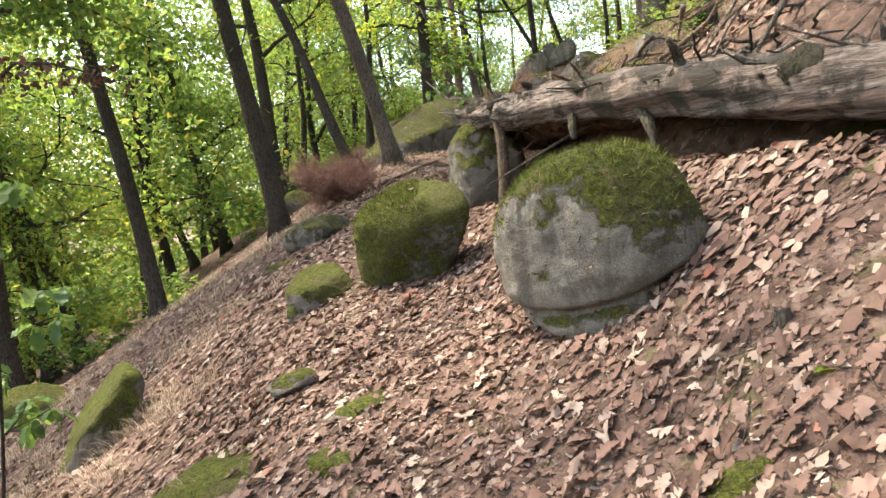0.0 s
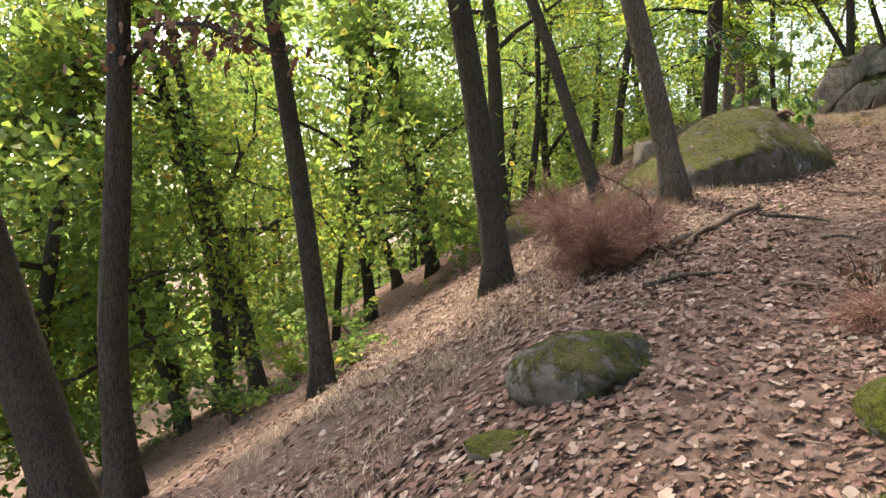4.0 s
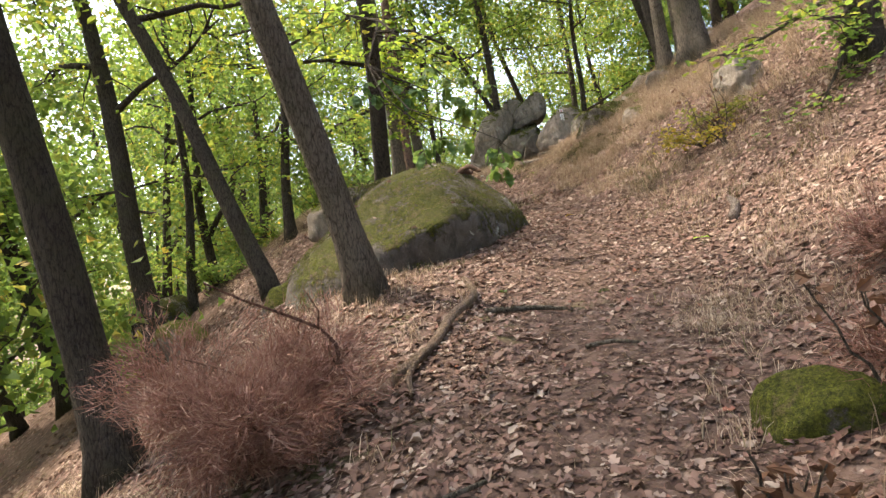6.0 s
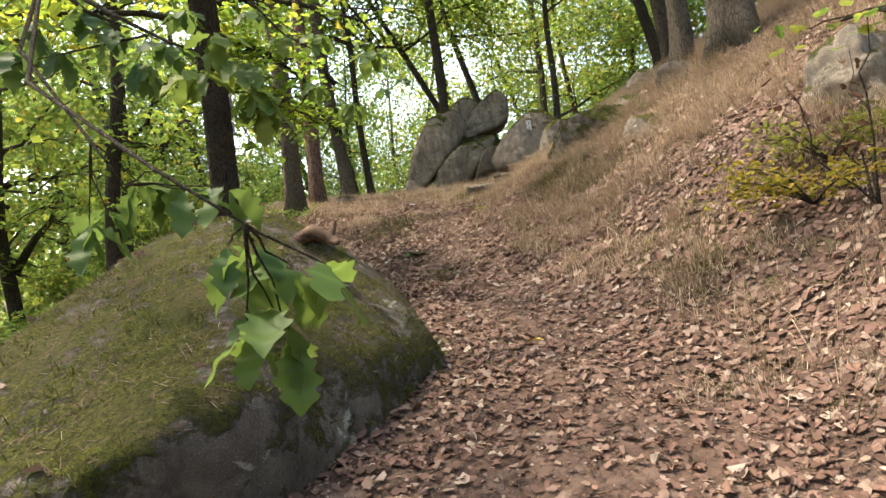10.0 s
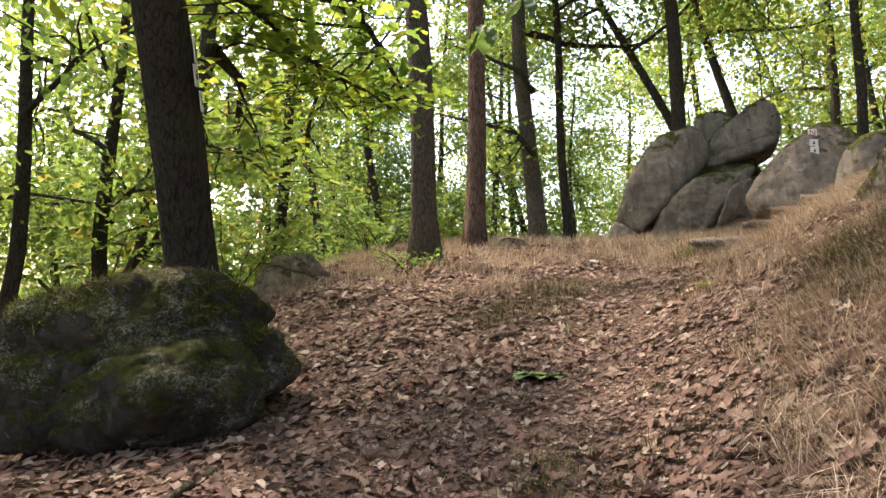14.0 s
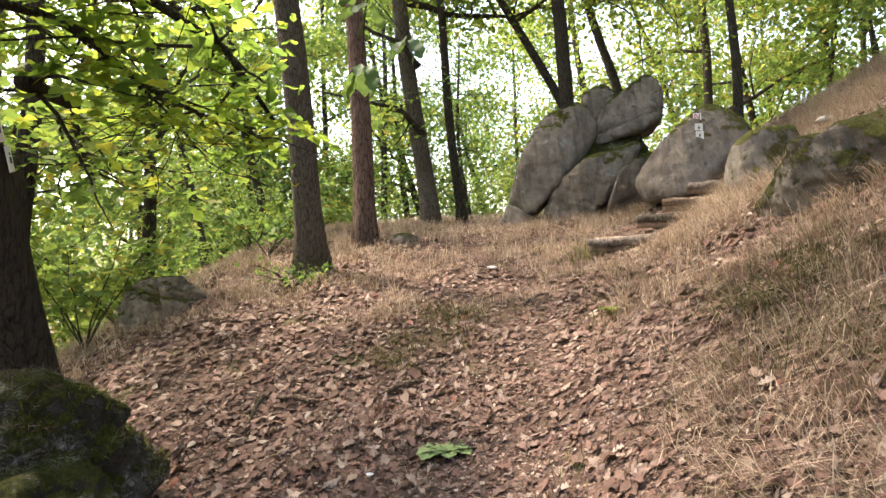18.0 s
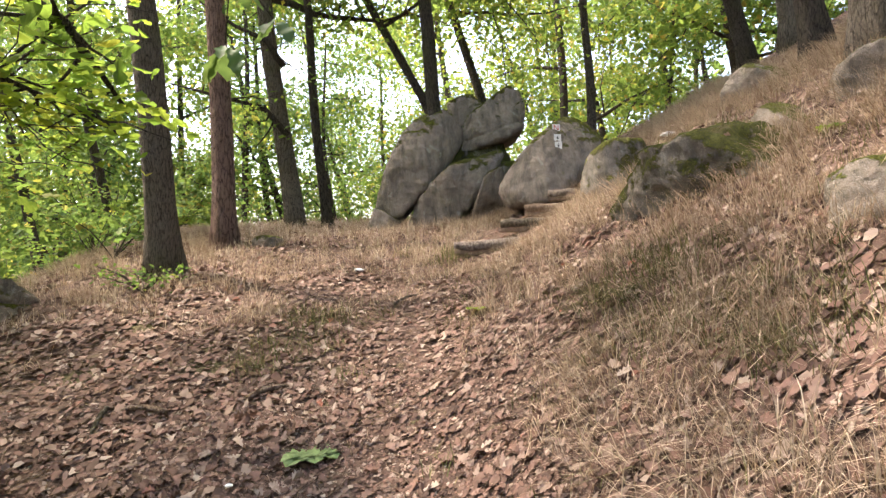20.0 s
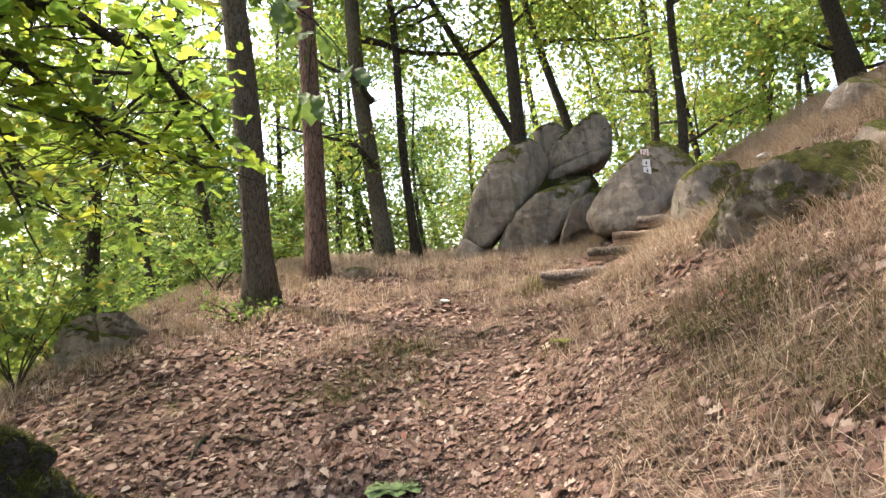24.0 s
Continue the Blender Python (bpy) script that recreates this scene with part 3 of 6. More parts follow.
# ---------------------------------------------------------------- rocks along the walk
MOSSY = "grey granite boulder overgrown with green moss among fallen leaves"
face = block((0.21, 3.58, 1.25), -3, ((-0.6, 0.14), (-0.59, -0.08), (-0.51, -0.28), (-0.34, -0.45), (-0.07, -0.54), (0.12, -0.54), (0.36, -0.43), (0.52, -0.32), (0.6, -0.12), (0.52, 0.2), (0.42, 0.41), (0.18, 0.54), (-0.1, 0.54), (-0.29, 0.47), (-0.47, 0.36)), 1.1, 3, ROCK_FACE, "round grey granite boulder with a green moss cap and a cleft", 6, 8, 0.42,
             foot=0.05, planes=(((0, -0.75, 0.65), 0.56), ((0.5, -0.8, 0.2), 0.60), ((-0.5, -0.8, -0.2), 0.60)), cracks=(((-0.32, -0.35, 1.0), -0.10, 0.10, 0.035), ((0.1, -0.35, 1.0), -0.34, 0.05, 0.03)))
mossy_slab = block((-1.18, 5.27, 1.36), 14, ((-0.47, 0.02), (-0.42, 0.13), (-0.21, 0.28), (-0.05, 0.38), (0.17, 0.39), (0.38, 0.30), (0.47, 0.16), (0.47, 0.04), (0.26, -0.18), (0.11, -0.33), (-0.12, -0.40), (-0.42, -0.17)), 0.7, 8, ROCK_FULL,
                   MOSSY, 6, 12, 0.8, foot=0.34, planes=(((-0.25, -0.50, 0.83), 0.24), ((0.1, -0.9, -0.4), 0.38)))
block((-2.08, 5.62, 0.80), 20, ((-0.32, 0.08), (-0.31, -0.34), (-0.20, -0.35), (0.32, 0.0), (0.12, 0.28), (-0.22, 0.24)), 0.7, 11, ROCK_MOSS, "low granite block half sunk in leaf litter, patchy moss", 5, 9, foot=0.2, planes=(((-0.1, -0.3, 0.95), 0.2),))
block((-0.73, 7.3, 1.96), 3, ((-0.45, 0.09), (-0.35, -0.27), (0.04, -0.41), (0.45, -0.31), (0.42, 0.10), (0.24, 0.27), (-0.06, 0.41), (-0.26, 0.35)), 0.8, 14, ROCK_MOSS,
      "pointed granite boulder with moss under the log's end", 5, 9, foot=0.25)
rock((-0.12, 9.0, 2.42), (0.85, 0.7, 0.80), (0, 0, 10), 15, ROCK_FACE, "large pale granite boulder behind the fallen log", 4, 8)
block((-4.04, 5.05, -0.18), 40, ((-0.44, -0.50), (-0.27, -0.51), (-0.00, -0.30), (0.39, 0.10), (0.44, 0.33), (0.38, 0.50), (0.28, 0.51), (-0.14, 0.05)), 0.8, 17, ROCK_MOSS,
      "tilted mossy granite slab with a dark overhanging side", 5, 9, foot=0.2)
rock((-1.72, 3.05, 0.06), (0.95, 0.7, 0.28), (0, -22, 10), 18, ROCK_MOSS, "low mossy stone sunk in the path's edge", 4, 6)
rock((-0.98, 2.80, 0.32), (0.42, 0.36, 0.16), (0, -8, 0), 19, ROCK_MOSS, "small flat stone sunk in leaf litter", 4, 6)
rock((-1.02, 3.2, 0.44), (0.34, 0.26, 0.14), (0, -8, 40), 20, ROCK_BARE, "small flat stone sunk in leaf litter", 4, 6)
rock((-1.62, 3.75, 0.44), (0.3, 0.22, 0.14), (0, -8, 40), 21, ROCK_BARE, "small flat stone sunk in leaf litter", 4, 6)
rock((1.69, 3.85, 1.38), (0.5, 0.55, 0.46), (0, 0, 0), 22, ROCK_MOSS, "granite boulder with pale lichen beside the log", 4, 7)
rock((0.52, 2.0, 0.50), (0.34, 0.3, 0.22), (0, -20, 0), 23, ROCK_MOSS, "small mossy stone in the leaf litter", 4, 7)
rock((-6.9, 7.5, -0.95), (0.9, 0.7, 0.6), (0, 0, 30), 24, ROCK_MOSS, "grey lichened stone at the foot of two oaks", 4, 7)
rock((-2.76, 7.60, 1.08), (0.86, 0.80, 0.44), (0, -8, 0), 25, ROCK_BIG, "low mossy stone in the middle of the leaf-strewn path", 4, 7)
rock((-1.22, 7.15, 1.22), (0.6, 0.55, 0.32), (0, 0, 15), 26, ROCK_FULL, MOSSY, 4, 7)
rock((-0.92, 9.35, 1.66), (0.52, 0.45, 0.42), (0, 0, 0), 27, ROCK_FULL, "small round stone covered in moss beside dead twigs", 4, 7)
rock((-3.05, 7.05, 0.90), (0.4, 0.35, 0.14), (0, -10, 0), 28, ROCK_MOSS, "small flat stone sunk in leaf litter", 4, 7)
big = block((-2.65, 15.85, 2.95), 20, ((-2.0, -0.9), (1.3, -0.8), (1.5, 0.1), (1.15, 0.78), (0.50, 1.24), (-0.3, 1.06), (-2.0, -0.2)), 4.2, 31, ROCK_BIG,
            "huge mossy granite block with a dark overhanging flank beside the path", 6, 22, 0.5, planes=(((-0.2, -0.41, 0.89), 0.82), ((0.86, -0.42, 0.10), 1.24), ((0.5, -0.85, -0.40), 1.46),
            ((0.2, 0.9, 0.35), 1.75), ((0.55, -0.30, 0.78), 0.98), ((-0.9, -0.3, 0.3), 1.75)), foot=0.1, cracks=(((0.6, 0.3, -0.7), 0.75, 0.03, 0.02), ((0.75, 0.1, 0.6), 0.62, 0.02, 0.02)))
rock((-4.45, 15.6, 1.75), (1.1, 0.9, 1.0), (0, -10, 20), 33, ROCK_MOSS, "mossy granite boulder against the huge block", 5, 8)
dark_boulder = block((-3.45, 19.22, 3.93), 46, ((-0.95, 0.04), (-0.90, -0.42), (-0.29, -0.42), (0.30, -0.34), (0.56, -0.26), (0.78, -0.12), (0.88, -0.02), (0.78, 0.13), (0.60, 0.34), (0.34, 0.47), (0.04, 0.46), (-0.55, 0.32)), 0.72, 36,
      ROCK_DARK, "dark mossy granite boulder at the foot of a way-marked oak", 6, 11, 1.7, foot=0.1, cracks=(((-0.8, -0.5, 0.45), 0.16, 0.03, 0.03), ((-0.10, -0.05, 1.0), 0.07, 0.06, 0.03)), planes=(((0.3, -0.6, 0.75), 0.46),))
block((-3.15, 19.15, 3.75), 46, ((-0.45, 0.14), (-0.16, 0.25), (0.15, 0.29), (0.41, 0.28), (0.51, 0.18), (0.52, 0.01), (0.41, -0.15), (0.10, -0.27), (-0.25, -0.32), (-0.62, -0.22), (-0.62, 0.03)), 0.66, 35,
      ROCK_DARK, "rounded dark granite lobe under a mossy cleft, grey lichen", 6, 8, 1.3, foot=0.12, planes=(((0.72, -0.69, 0.0), 0.32), ((0.55, -0.55, -0.62), 0.25)))
block((-4.80, 23.0, 4.58), 33, ((-0.42, -0.22), (0.40, -0.24), (0.42, 0.02), (0.22, 0.20), (-0.16, 0.23), (-0.38, 0.12)), 0.6, 38, ROCK_BARE, "weathered grey stone block on the crest among leaves", 6, 22, 1.9, foot=0.15, cracks=(((1, 0.2, 0.35), 0.06, 0.16, 0.02), ((0.25, 0, 1), 0.07, 0.12, 0.018), ((-0.8, 0.3, 0.6), 0.12, 0.1, 0.015)))
edge_stone = block((-4.9, 20.5, 3.93), 40, ((-0.34, -0.3), (0.5, -0.3), (0.45, 0.25), (0.22, 0.37), (-0.1, 0.24), (-0.3, 0.08)), 0.7, 37, ROCK_BARE, "granite stone behind the boulder at the crest's edge", 4, 9, foot=0.2)
rock((-9.3, 22.1, 1.8), (1.6, 1.2, 1.1), (0, 0, 20), 39, ROCK_DARK, "dark boulder on the slope below the trees", 4, 8)
rock((-7.2, 18.3, 1.55), (1.0, 0.9, 0.8), (0, 0, 20), 40, ROCK_MOSS, "mossy boulder on the slope below the trees", 4, 8)
rock((-2.78, 25.6, 5.02), (0.42, 0.36, 0.28), (0, 0, 0), 41, ROCK_BARE, "small pale stone in dry grass", 4, 6)
rock((-2.55, 14.72, 2.74), (0.22, 0.16, 0.15), (0, 0, 10), 43, ROCK_MOSS, "small mossy stone at the boulder's foot", 3, 6, name="stone")
rock((-1.78, 14.95, 2.80), (0.18, 0.15, 0.16), (0, 0, 30), 42, ROCK_BARE, "small loose stone at the boulder's foot", 3, 6, name="stone")
TOR = "granite tor by the path"
# Added filler block; its dark material stands for the shade in the gaps.
block((0.22, 28.55, 6.6), 0, ((-0.85, -1.0), (0.95, -0.9), (0.62, 0.75), (0.2, 0.85), (-0.45, 0.55)), 0.9, 48, ROCK_DARK, "added dark core for the shade between the tor's blocks", 4, 9, group=TOR)
block((-0.69, 28.3, 6.58), 0, ((-0.83, -0.80), (-0.39, -1.05), (0.62, 0.05), (0.83, 0.50), (0.67, 0.81), (0.37, 0.98), (-0.13, 0.74), (-0.42, 0.33)), 1.5, 51, ROCK_BARE,
      "tall leaning granite block with rounded edges", 6, 10, 0.75, group=TOR)
block((-1.33, 27.75, 5.52), 4, ((-0.30, -0.02), (-0.22, -0.30), (0.13, -0.30), (0.29, 0.00), (-0.14, 0.27)), 0.5, 54, ROCK_BARE, "small granite block at the tor's foot", 5, 10, group=TOR, foot=0.1)
tor_back = block((0.15, 28.9, 7.56), -3, ((-0.34, 0.17), (-0.14, -0.30), (0.0, -0.60), (0.40, -0.3), (0.36, 0.14), (0.13, 0.35)), 0.8, 50, ROCK_BARE, "upper granite block with mossy cracks", 5, 10, group=TOR)
tor_top = block((0.61, 28.7, 7.31), -6, ((-0.65, -0.44), (-0.59, -0.68), (0.09, -0.47), (0.55, -0.27), (0.65, 0.13), (0.58, 0.53), (0.31, 0.65), (0.07, 0.48), (-0.39, 0.12)), 1.3, 52, ROCK_BARE,
      "rounded granite block with moss along its top", 6, 10, 0.75, group=TOR, cracks=(((0.35, 0, -1.0), 0.22, 0.05, 0.025),))
block((-0.08, 27.95, 6.03), -3, ((-0.96, -0.66), (-0.83, -0.82), (-0.17, -0.72), (0.26, -0.30), (0.96, 0.78), (0.71, 0.72), (-0.01, 0.46), (-0.60, -0.01)), 1.2, 53, ROCK_BARE,
      "wedge-shaped granite block under two larger ones", 6, 10, group=TOR)
block((0.75, 28.4, 6.0), 0, ((-0.7, -0.8), (0.7, -0.7), (0.6, 0.55), (-0.1, 0.6)), 1.2, 49, ROCK_BARE, "granite block at the back of the tor", 4, 9, group=TOR)
block((0.38, 27.2, 5.93), -5, ((-0.29, -0.25), (-0.2, -0.45), (0.3, -0.45), (0.22, 0.39), (-0.07, 0.22)), 0.6, 55, ROCK_BARE, "small granite block between larger boulders", 5, 10, group=TOR, foot=0.1)
sign_rock = block((1.16, 26.1, 6.23), -9, ((-0.80, -0.40), (-0.77, -0.22), (-0.56, 0.04), (-0.27, 0.30), (0.01, 0.55), (0.13, 0.68), (0.31, 0.69), (0.55, 0.48), (0.80, 0.25), (0.72, 0.05), (0.48, -0.22), (0.16, -0.56), (-0.18, -0.69), (-0.58, -0.66)), 1.1, 56, ROCK_BARE,
                  "speckled granite boulder with white way-mark plates", 6, 10, 0.6, group=TOR, foot=0.05)
block((1.84, 26.7, 6.40), -13, ((-0.35, 0.58), (-0.4, -0.6), (0.3, -0.6), (0.28, 0.10), (-0.03, 0.49)), 0.9, 58, ROCK_MOSS, "dark mossy block behind the way-marked boulder", 5, 10, group=TOR)
block((1.37, 23.85, 5.80), -17, ((-0.37, -0.10), (-0.35, -0.33), (0.15, -0.33), (0.36, -0.04), (0.38, 0.27), (0.05, 0.29), (-0.22, 0.17)), 0.75, 57, ROCK_FACE,
      "granite block with a moss top beside the steps", 5, 10, group=TOR, foot=0.1)
bank_slab = block((1.66, 21.6, 5.47), -24, ((-0.92, -0.20), (-0.85, -0.48), (0.4, -0.45), (0.85, -0.2), (0.92, 0.22), (0.55, 0.36), (-0.1, 0.28), (-0.62, 0.10)), 1.2, 62, ROCK_BANK,
                  "broad mossy slab of granite in the bank", 6, 30, 1.9, foot=0.2, planes=(((0.05, -0.6, 0.8), 0.34),))
block((3.32, 24.39, 6.80), -27, ((-0.51, -0.22), (-0.33, 0.08), (-0.09, 0.26), (0.22, 0.29), (0.51, 0.23), (0.48, 0.10), (0.08, -0.16), (-0.38, -0.29)), 0.8, 59, ROCK_BARE, "pale granite slab in the hillside", 5, 16, 1.6, foot=0.15, planes=(((0.15, -0.45, 0.9), 0.22),))
block((1.98, 21.73, 5.82), -29, ((-0.32, -0.09), (-0.06, -0.2), (0.25, -0.15), (0.32, 0.03), (0.15, 0.18), (0.00, 0.16)), 0.6, 60, ROCK_BARE, "pale granite slab in the hillside", 5, 30, 1.9, foot=0.15, planes=(((0.15, -0.45, 0.9), 0.14),))
block((2.66, 21.33, 6.00), -24, ((-0.35, -0.08), (-0.31, 0.17), (-0.12, 0.25), (0.10, 0.26), (0.35, 0.14), (0.34, -0.26), (-0.25, -0.21)), 0.6, 61, ROCK_BARE, "pale granite outcrop in the grassy hillside", 5, 14, 1.6, foot=0.2, cracks=(((0.8, -0.2, 0.5), 0.10, 0.12, 0.02),))
block((1.56, 19.89, 5.10), -24, ((-0.26, -0.16), (-0.24, 0.09), (-0.11, 0.17), (0.08, 0.20), (0.26, 0.14), (0.24, -0.16), (-0.11, -0.20)), 0.5, 64, ROCK_BARE, "pale granite slab in the hillside", 5, 14, 1.5, foot=0.15, planes=(((0.2, -0.6, 0.8), 0.17),))
block((2.55, 17.4, 4.78), -35, ((-0.46, -0.10), (-0.40, -0.60), (0.4, -0.60), (0.46, -0.04), (0.38, 0.45), (-0.03, 0.58), (-0.34, 0.42)), 0.8, 65, ROCK_BARE,
      "pale granite outcrop in the hillside above the path", 5, 30, 1.9, foot=0.2)
block((2.35, 17.05, 4.38), -36, ((-0.28, -0.2), (0.25, -0.28), (0.28, 0.21), (0.04, 0.27), (-0.23, 0.04)), 0.5, 66, ROCK_MOSS, "dark cracked granite block in the hillside", 5, 30, 1.9, foot=0.15)

# ---------------------------------------------------------------- trees that the path passes
OAKS = "oaks along the path"


def oak(x, y, lean, diam, height, seed, **kw):
    kw.setdefault("plain", y > 26 or x < -6.5)
    kw.setdefault("count", 7600 if kw["plain"] else 4200)
    kw.setdefault("leaf", 0.135 if kw["plain"] else 0.145)
    return tree(at(x, y), lean, diam, height, seed, group=OAKS, **kw)


oak(-7.0, 10.7, (-0.17, -0.06), 0.27, 13, 1, crown=(0.45, 1.0))
oak(-5.25, 12.2, (-0.15, -0.04), 0.36, 14, 2, crown=(0.45, 1.0))
oak(-3.15, 13.2, (-0.31, -0.02), 0.31, 14, 3, crown=(0.45, 1.0), bark=BARK_PALE)
oak(-9.2, 8.8, (-0.23, -0.1), 0.62, 15, 4, crown=(0.5, 1.0), spread=2.2)
# Added oak, its trunk out of view; the crown shades the walk's start.
oak(-5.7, 3.3, (0.17, 0.04), 0.3, 14, 33, crown=(0.42, 1.0), count=5600, spread=4.2)
withered_oak = oak(-8.4, 8.9, (0.02, 0.02), 0.34, 12, 5, crown=(0.48, 1.0), spread=1.9)
oak(-12.7, 14.6, (-0.25, -0.1), 0.38, 12, 6, crown=(0.3, 1.0))
oak(-12.0, 14.9, (-0.25, -0.1), 0.33, 12, 7, crown=(0.3, 1.0))
oak(-13.2, 14.0, (-0.22, -0.1), 0.22, 10, 8, crown=(0.3, 1.0))
oak(-11.3, 21.5, (-0.18, -0.06), 0.36, 12, 9, crown=(0.25, 1.0))
oak(-13.0, 22.3, (-0.2, -0.08), 0.28, 11, 10, crown=(0.25, 1.0))
oak(-8.0, 19.2, (-0.14, -0.04), 0.42, 13, 11, crown=(0.35, 1.0), count=2600)
oak(-5.2, 17.2, (-0.42, 0.0), 0.28, 13, 12, crown=(0.36, 1.0), count=3600, spread=3.8, limbs=9)
plate_oak = oak(-3.58, 19.94, (0.0, -0.285), 0.325, 13, 13, crown=(0.55, 1.0), count=2700, spread=3.6, label="dark oak with white way-mark plates behind a mossy boulder", curve=0.1)
oak(-3.5, 23.9, (-0.05, -0.08), 0.31, 13, 14, crown=(0.42, 1.0), count=4400, spread=3.6, bark=BARK_PALE)
tree(at(-3.35, 25.6), (0.01, 0.0), 0.29, 15, 15, BARK_PINE, "straight pine with reddish plated bark on the crest", (0.7, 1.0), 2.2, 1200, 0.2, curve=0.03, name="pine_tree")
limbed_oak = oak(-3.0, 29.0, (-0.06, -0.04), 0.34, 14, 16, crown=(0.3, 1.0), bark=BARK_PALE)
oak(-2.45, 29.3, (-0.14, -0.07), 0.18, 11, 17, crown=(0.4, 1.0))
oak(-0.24, 28.1, (-0.08, 0.0), 0.26, 13, 18, crown=(0.4, 1.0))
oak(0.4, 29.6, (-0.45, 0.0), 0.2, 9, 19, crown=(0.4, 1.0))
oak(1.1, 30.6, (-0.2, 0.0), 0.22, 10, 20, crown=(0.4, 1.0))
oak(2.47, 28.8, (0.03, 0.0), 0.17, 10, 21, crown=(0.3, 1.0))
oak(3.2, 20.6, (-0.03, -0.02), 0.55, 14, 22, crown=(0.4, 1.0), bark=BARK_PALE, count=4600, spread=4.6, limbs=9)
bank_oak = oak(3.5, 15.7, (0.02, 0.0), 0.4, 12, 34, crown=(0.4, 1.0), count=4200, spread=4.0, label="oak on the bank with low leafy limbs")
oak(3.0, 21.9, (-0.05, 0.0), 0.28, 13, 23, crown=(0.4, 1.0), bark=BARK_PALE)
oak(3.4, 23.3, (-0.2, 0.0), 0.26, 13, 24, crown=(0.4, 1.0))
oak(5.3, 27.0, (-0.12, -0.05), 0.33, 13, 25, crown=(0.4, 1.0), bark=BARK_PALE)
oak(4.9, 27.6, (-0.3, -0.05), 0.26, 13, 26, crown=(0.4, 1.0))
oak(-8.4, 28.0, (-0.02, 0.0), 0.26, 11, 27, crown=(0.3, 1.0))
oak(-6.9, 30.5, (-0.1, 0.0), 0.2, 11, 28, crown=(0.3, 1.0))
forked_oak = oak(-8.64, 24.14, (-0.03, 0.0), 0.25, 9, 29, crown=(0.3, 1.0), count=2600, spread=2.4, label="forked oak with dark bark on the slope")
hidden_oak = oak(-6.15, 22.55, (0.0, 0.0), 0.24, 9, 30, crown=(0.5, 1.0), count=1400, spread=2.2, curve=0.05)
oak(-8.53, 22.15, (0.02, 0.04), 0.22, 10, 31, crown=(0.4, 1.0), count=2600, spread=2.4, label="crooked oak with bare lower limbs on the slope")

# ---------------------------------------------------------------- the wood beyond
rng = np.random.default_rng(5)


def wood(n, x0, x1, y0, y1, keep_off, start, tall=(9, 15), **kw):
    made = 0
    while made < n:
        x, y = rng.uniform(x0, x1), rng.uniform(y0, y1)
        if keep_off(x - float(path_x(y)), y):
            continue
        look_ = dict(label="oak in the wood beyond the path", count=3800, leaf=0.265, leafmat=GREEN_FAR, crown=(0.10, 1.0), spread=3.6, limbs=7, group="oaks of the wood")
        look_.update(kw)
        tree(at(x, y), (rng.normal(-0.06, 0.11), rng.normal(0, 0.08)), rng.uniform(0.2, 0.4), rng.uniform(*tall), start + made, far=True, **look_)
        made += 1


wood(44, -42, -10, 0, 60, lambda u, y: u > -17 and y < 33, 100, (14, 21), spread=4.2, count=6000, leaf=0.275, crown=(0.12, 1.0))
wood(23, -14, 16, 35, 62, lambda u, y: -3 < u < 3 and y < 38, 200, (12, 18), count=5400, leaf=0.18, crown=(0.12, 1.0))
wood(13, -20, -10, 8, 33, lambda u, y: u > -8.5 or (y < 14 and u > -13), 500, count=3600, leaf=0.235, spread=2.7, crown=(0.2, 1.0))
wood(18, 7, 26, 2, 40, lambda u, y: u < 9, 300)
wood(11, -12, 12, 33, 50, lambda u, y: -2 < u < 4, 400, count=4400, leaf=0.165, spread=2.6, crown=(0.14, 1.0))
wood(3, 5, 14, 33, 46, lambda u, y: False, 420, (9, 14), count=3600, leaf=0.22)
wood(4, -3, 6, 40, 56, lambda u, y: False, 440, (13, 19), count=6000, leaf=0.18, crown=(0.12, 1.0))
wood(8, -14, 14, -16, -6, lambda u, y: False, 450)


def far_woods(n, seed):
    """The leafy hillsides far below and beyond."""
    r = np.random.default_rng(seed)
    ang, d = r.uniform(-2.3, 0.9, n), 48 + 190 * r.random(n) ** 1.5
    x, y = np.sin(ang) * d, 12 + np.cos(ang) * d
    clump = np.array([noise.noise(Vector((a * 0.13, b * 0.13, 4.0))) for a, b in zip(x, y)])
    z = land(np.clip(x, -400, 400), np.clip(y, -40, 70)) + r.uniform(0, 1, n) ** 0.7 * (9 + 9 * clump)
    ob = new("far_woods", leaves("far_woods", np.stack([x, y, z], 1), (0.7 + d / 110) * r.uniform(0.6, 1.3, n), r, GREEN_FAR, 0.9, True))
    tagged(ob, "green wooded hillside far beyond the slope", "woods", kind="stuff")


far_woods(40000, 6)


# ---------------------------------------------------------------- fallen log and brush
def line_thing(name, points, radii, material, label, category, sides=10, wobble=0.05, seed=1, smooth_steps=4):
    """A crooked round timber: log, stick or root."""
    rng = np.random.default_rng(seed)
    pts, rad = [], []
    P = [Vector(p) for p in points]
    for i in range(len(P) - 1):
        for k in range(smooth_steps):
            t = k / smooth_steps
            a, b, c, d = P[max(i - 1, 0)], P[i], P[i + 1], P[min(i + 2, len(P) - 1)]
            q = 0.5 * ((2 * b) + (c - a) * t + (2 * a - 5 * b + 4 * c - d) * t * t + (3 * b - a - 3 * c + d) * t ** 3)
            pts.append(q)
            rad.append(radii[i] * (1 - t) + radii[i + 1] * t)
    pts.append(P[-1])
    rad.append(radii[-1])
    o = pts[0].copy()
    me = merged(name, [tube_data([p - o for p in pts], rad, sides, wobble, rng)], material)
    ob = new(name, me)
    ob.location = o
    return tagged(ob, label, category)


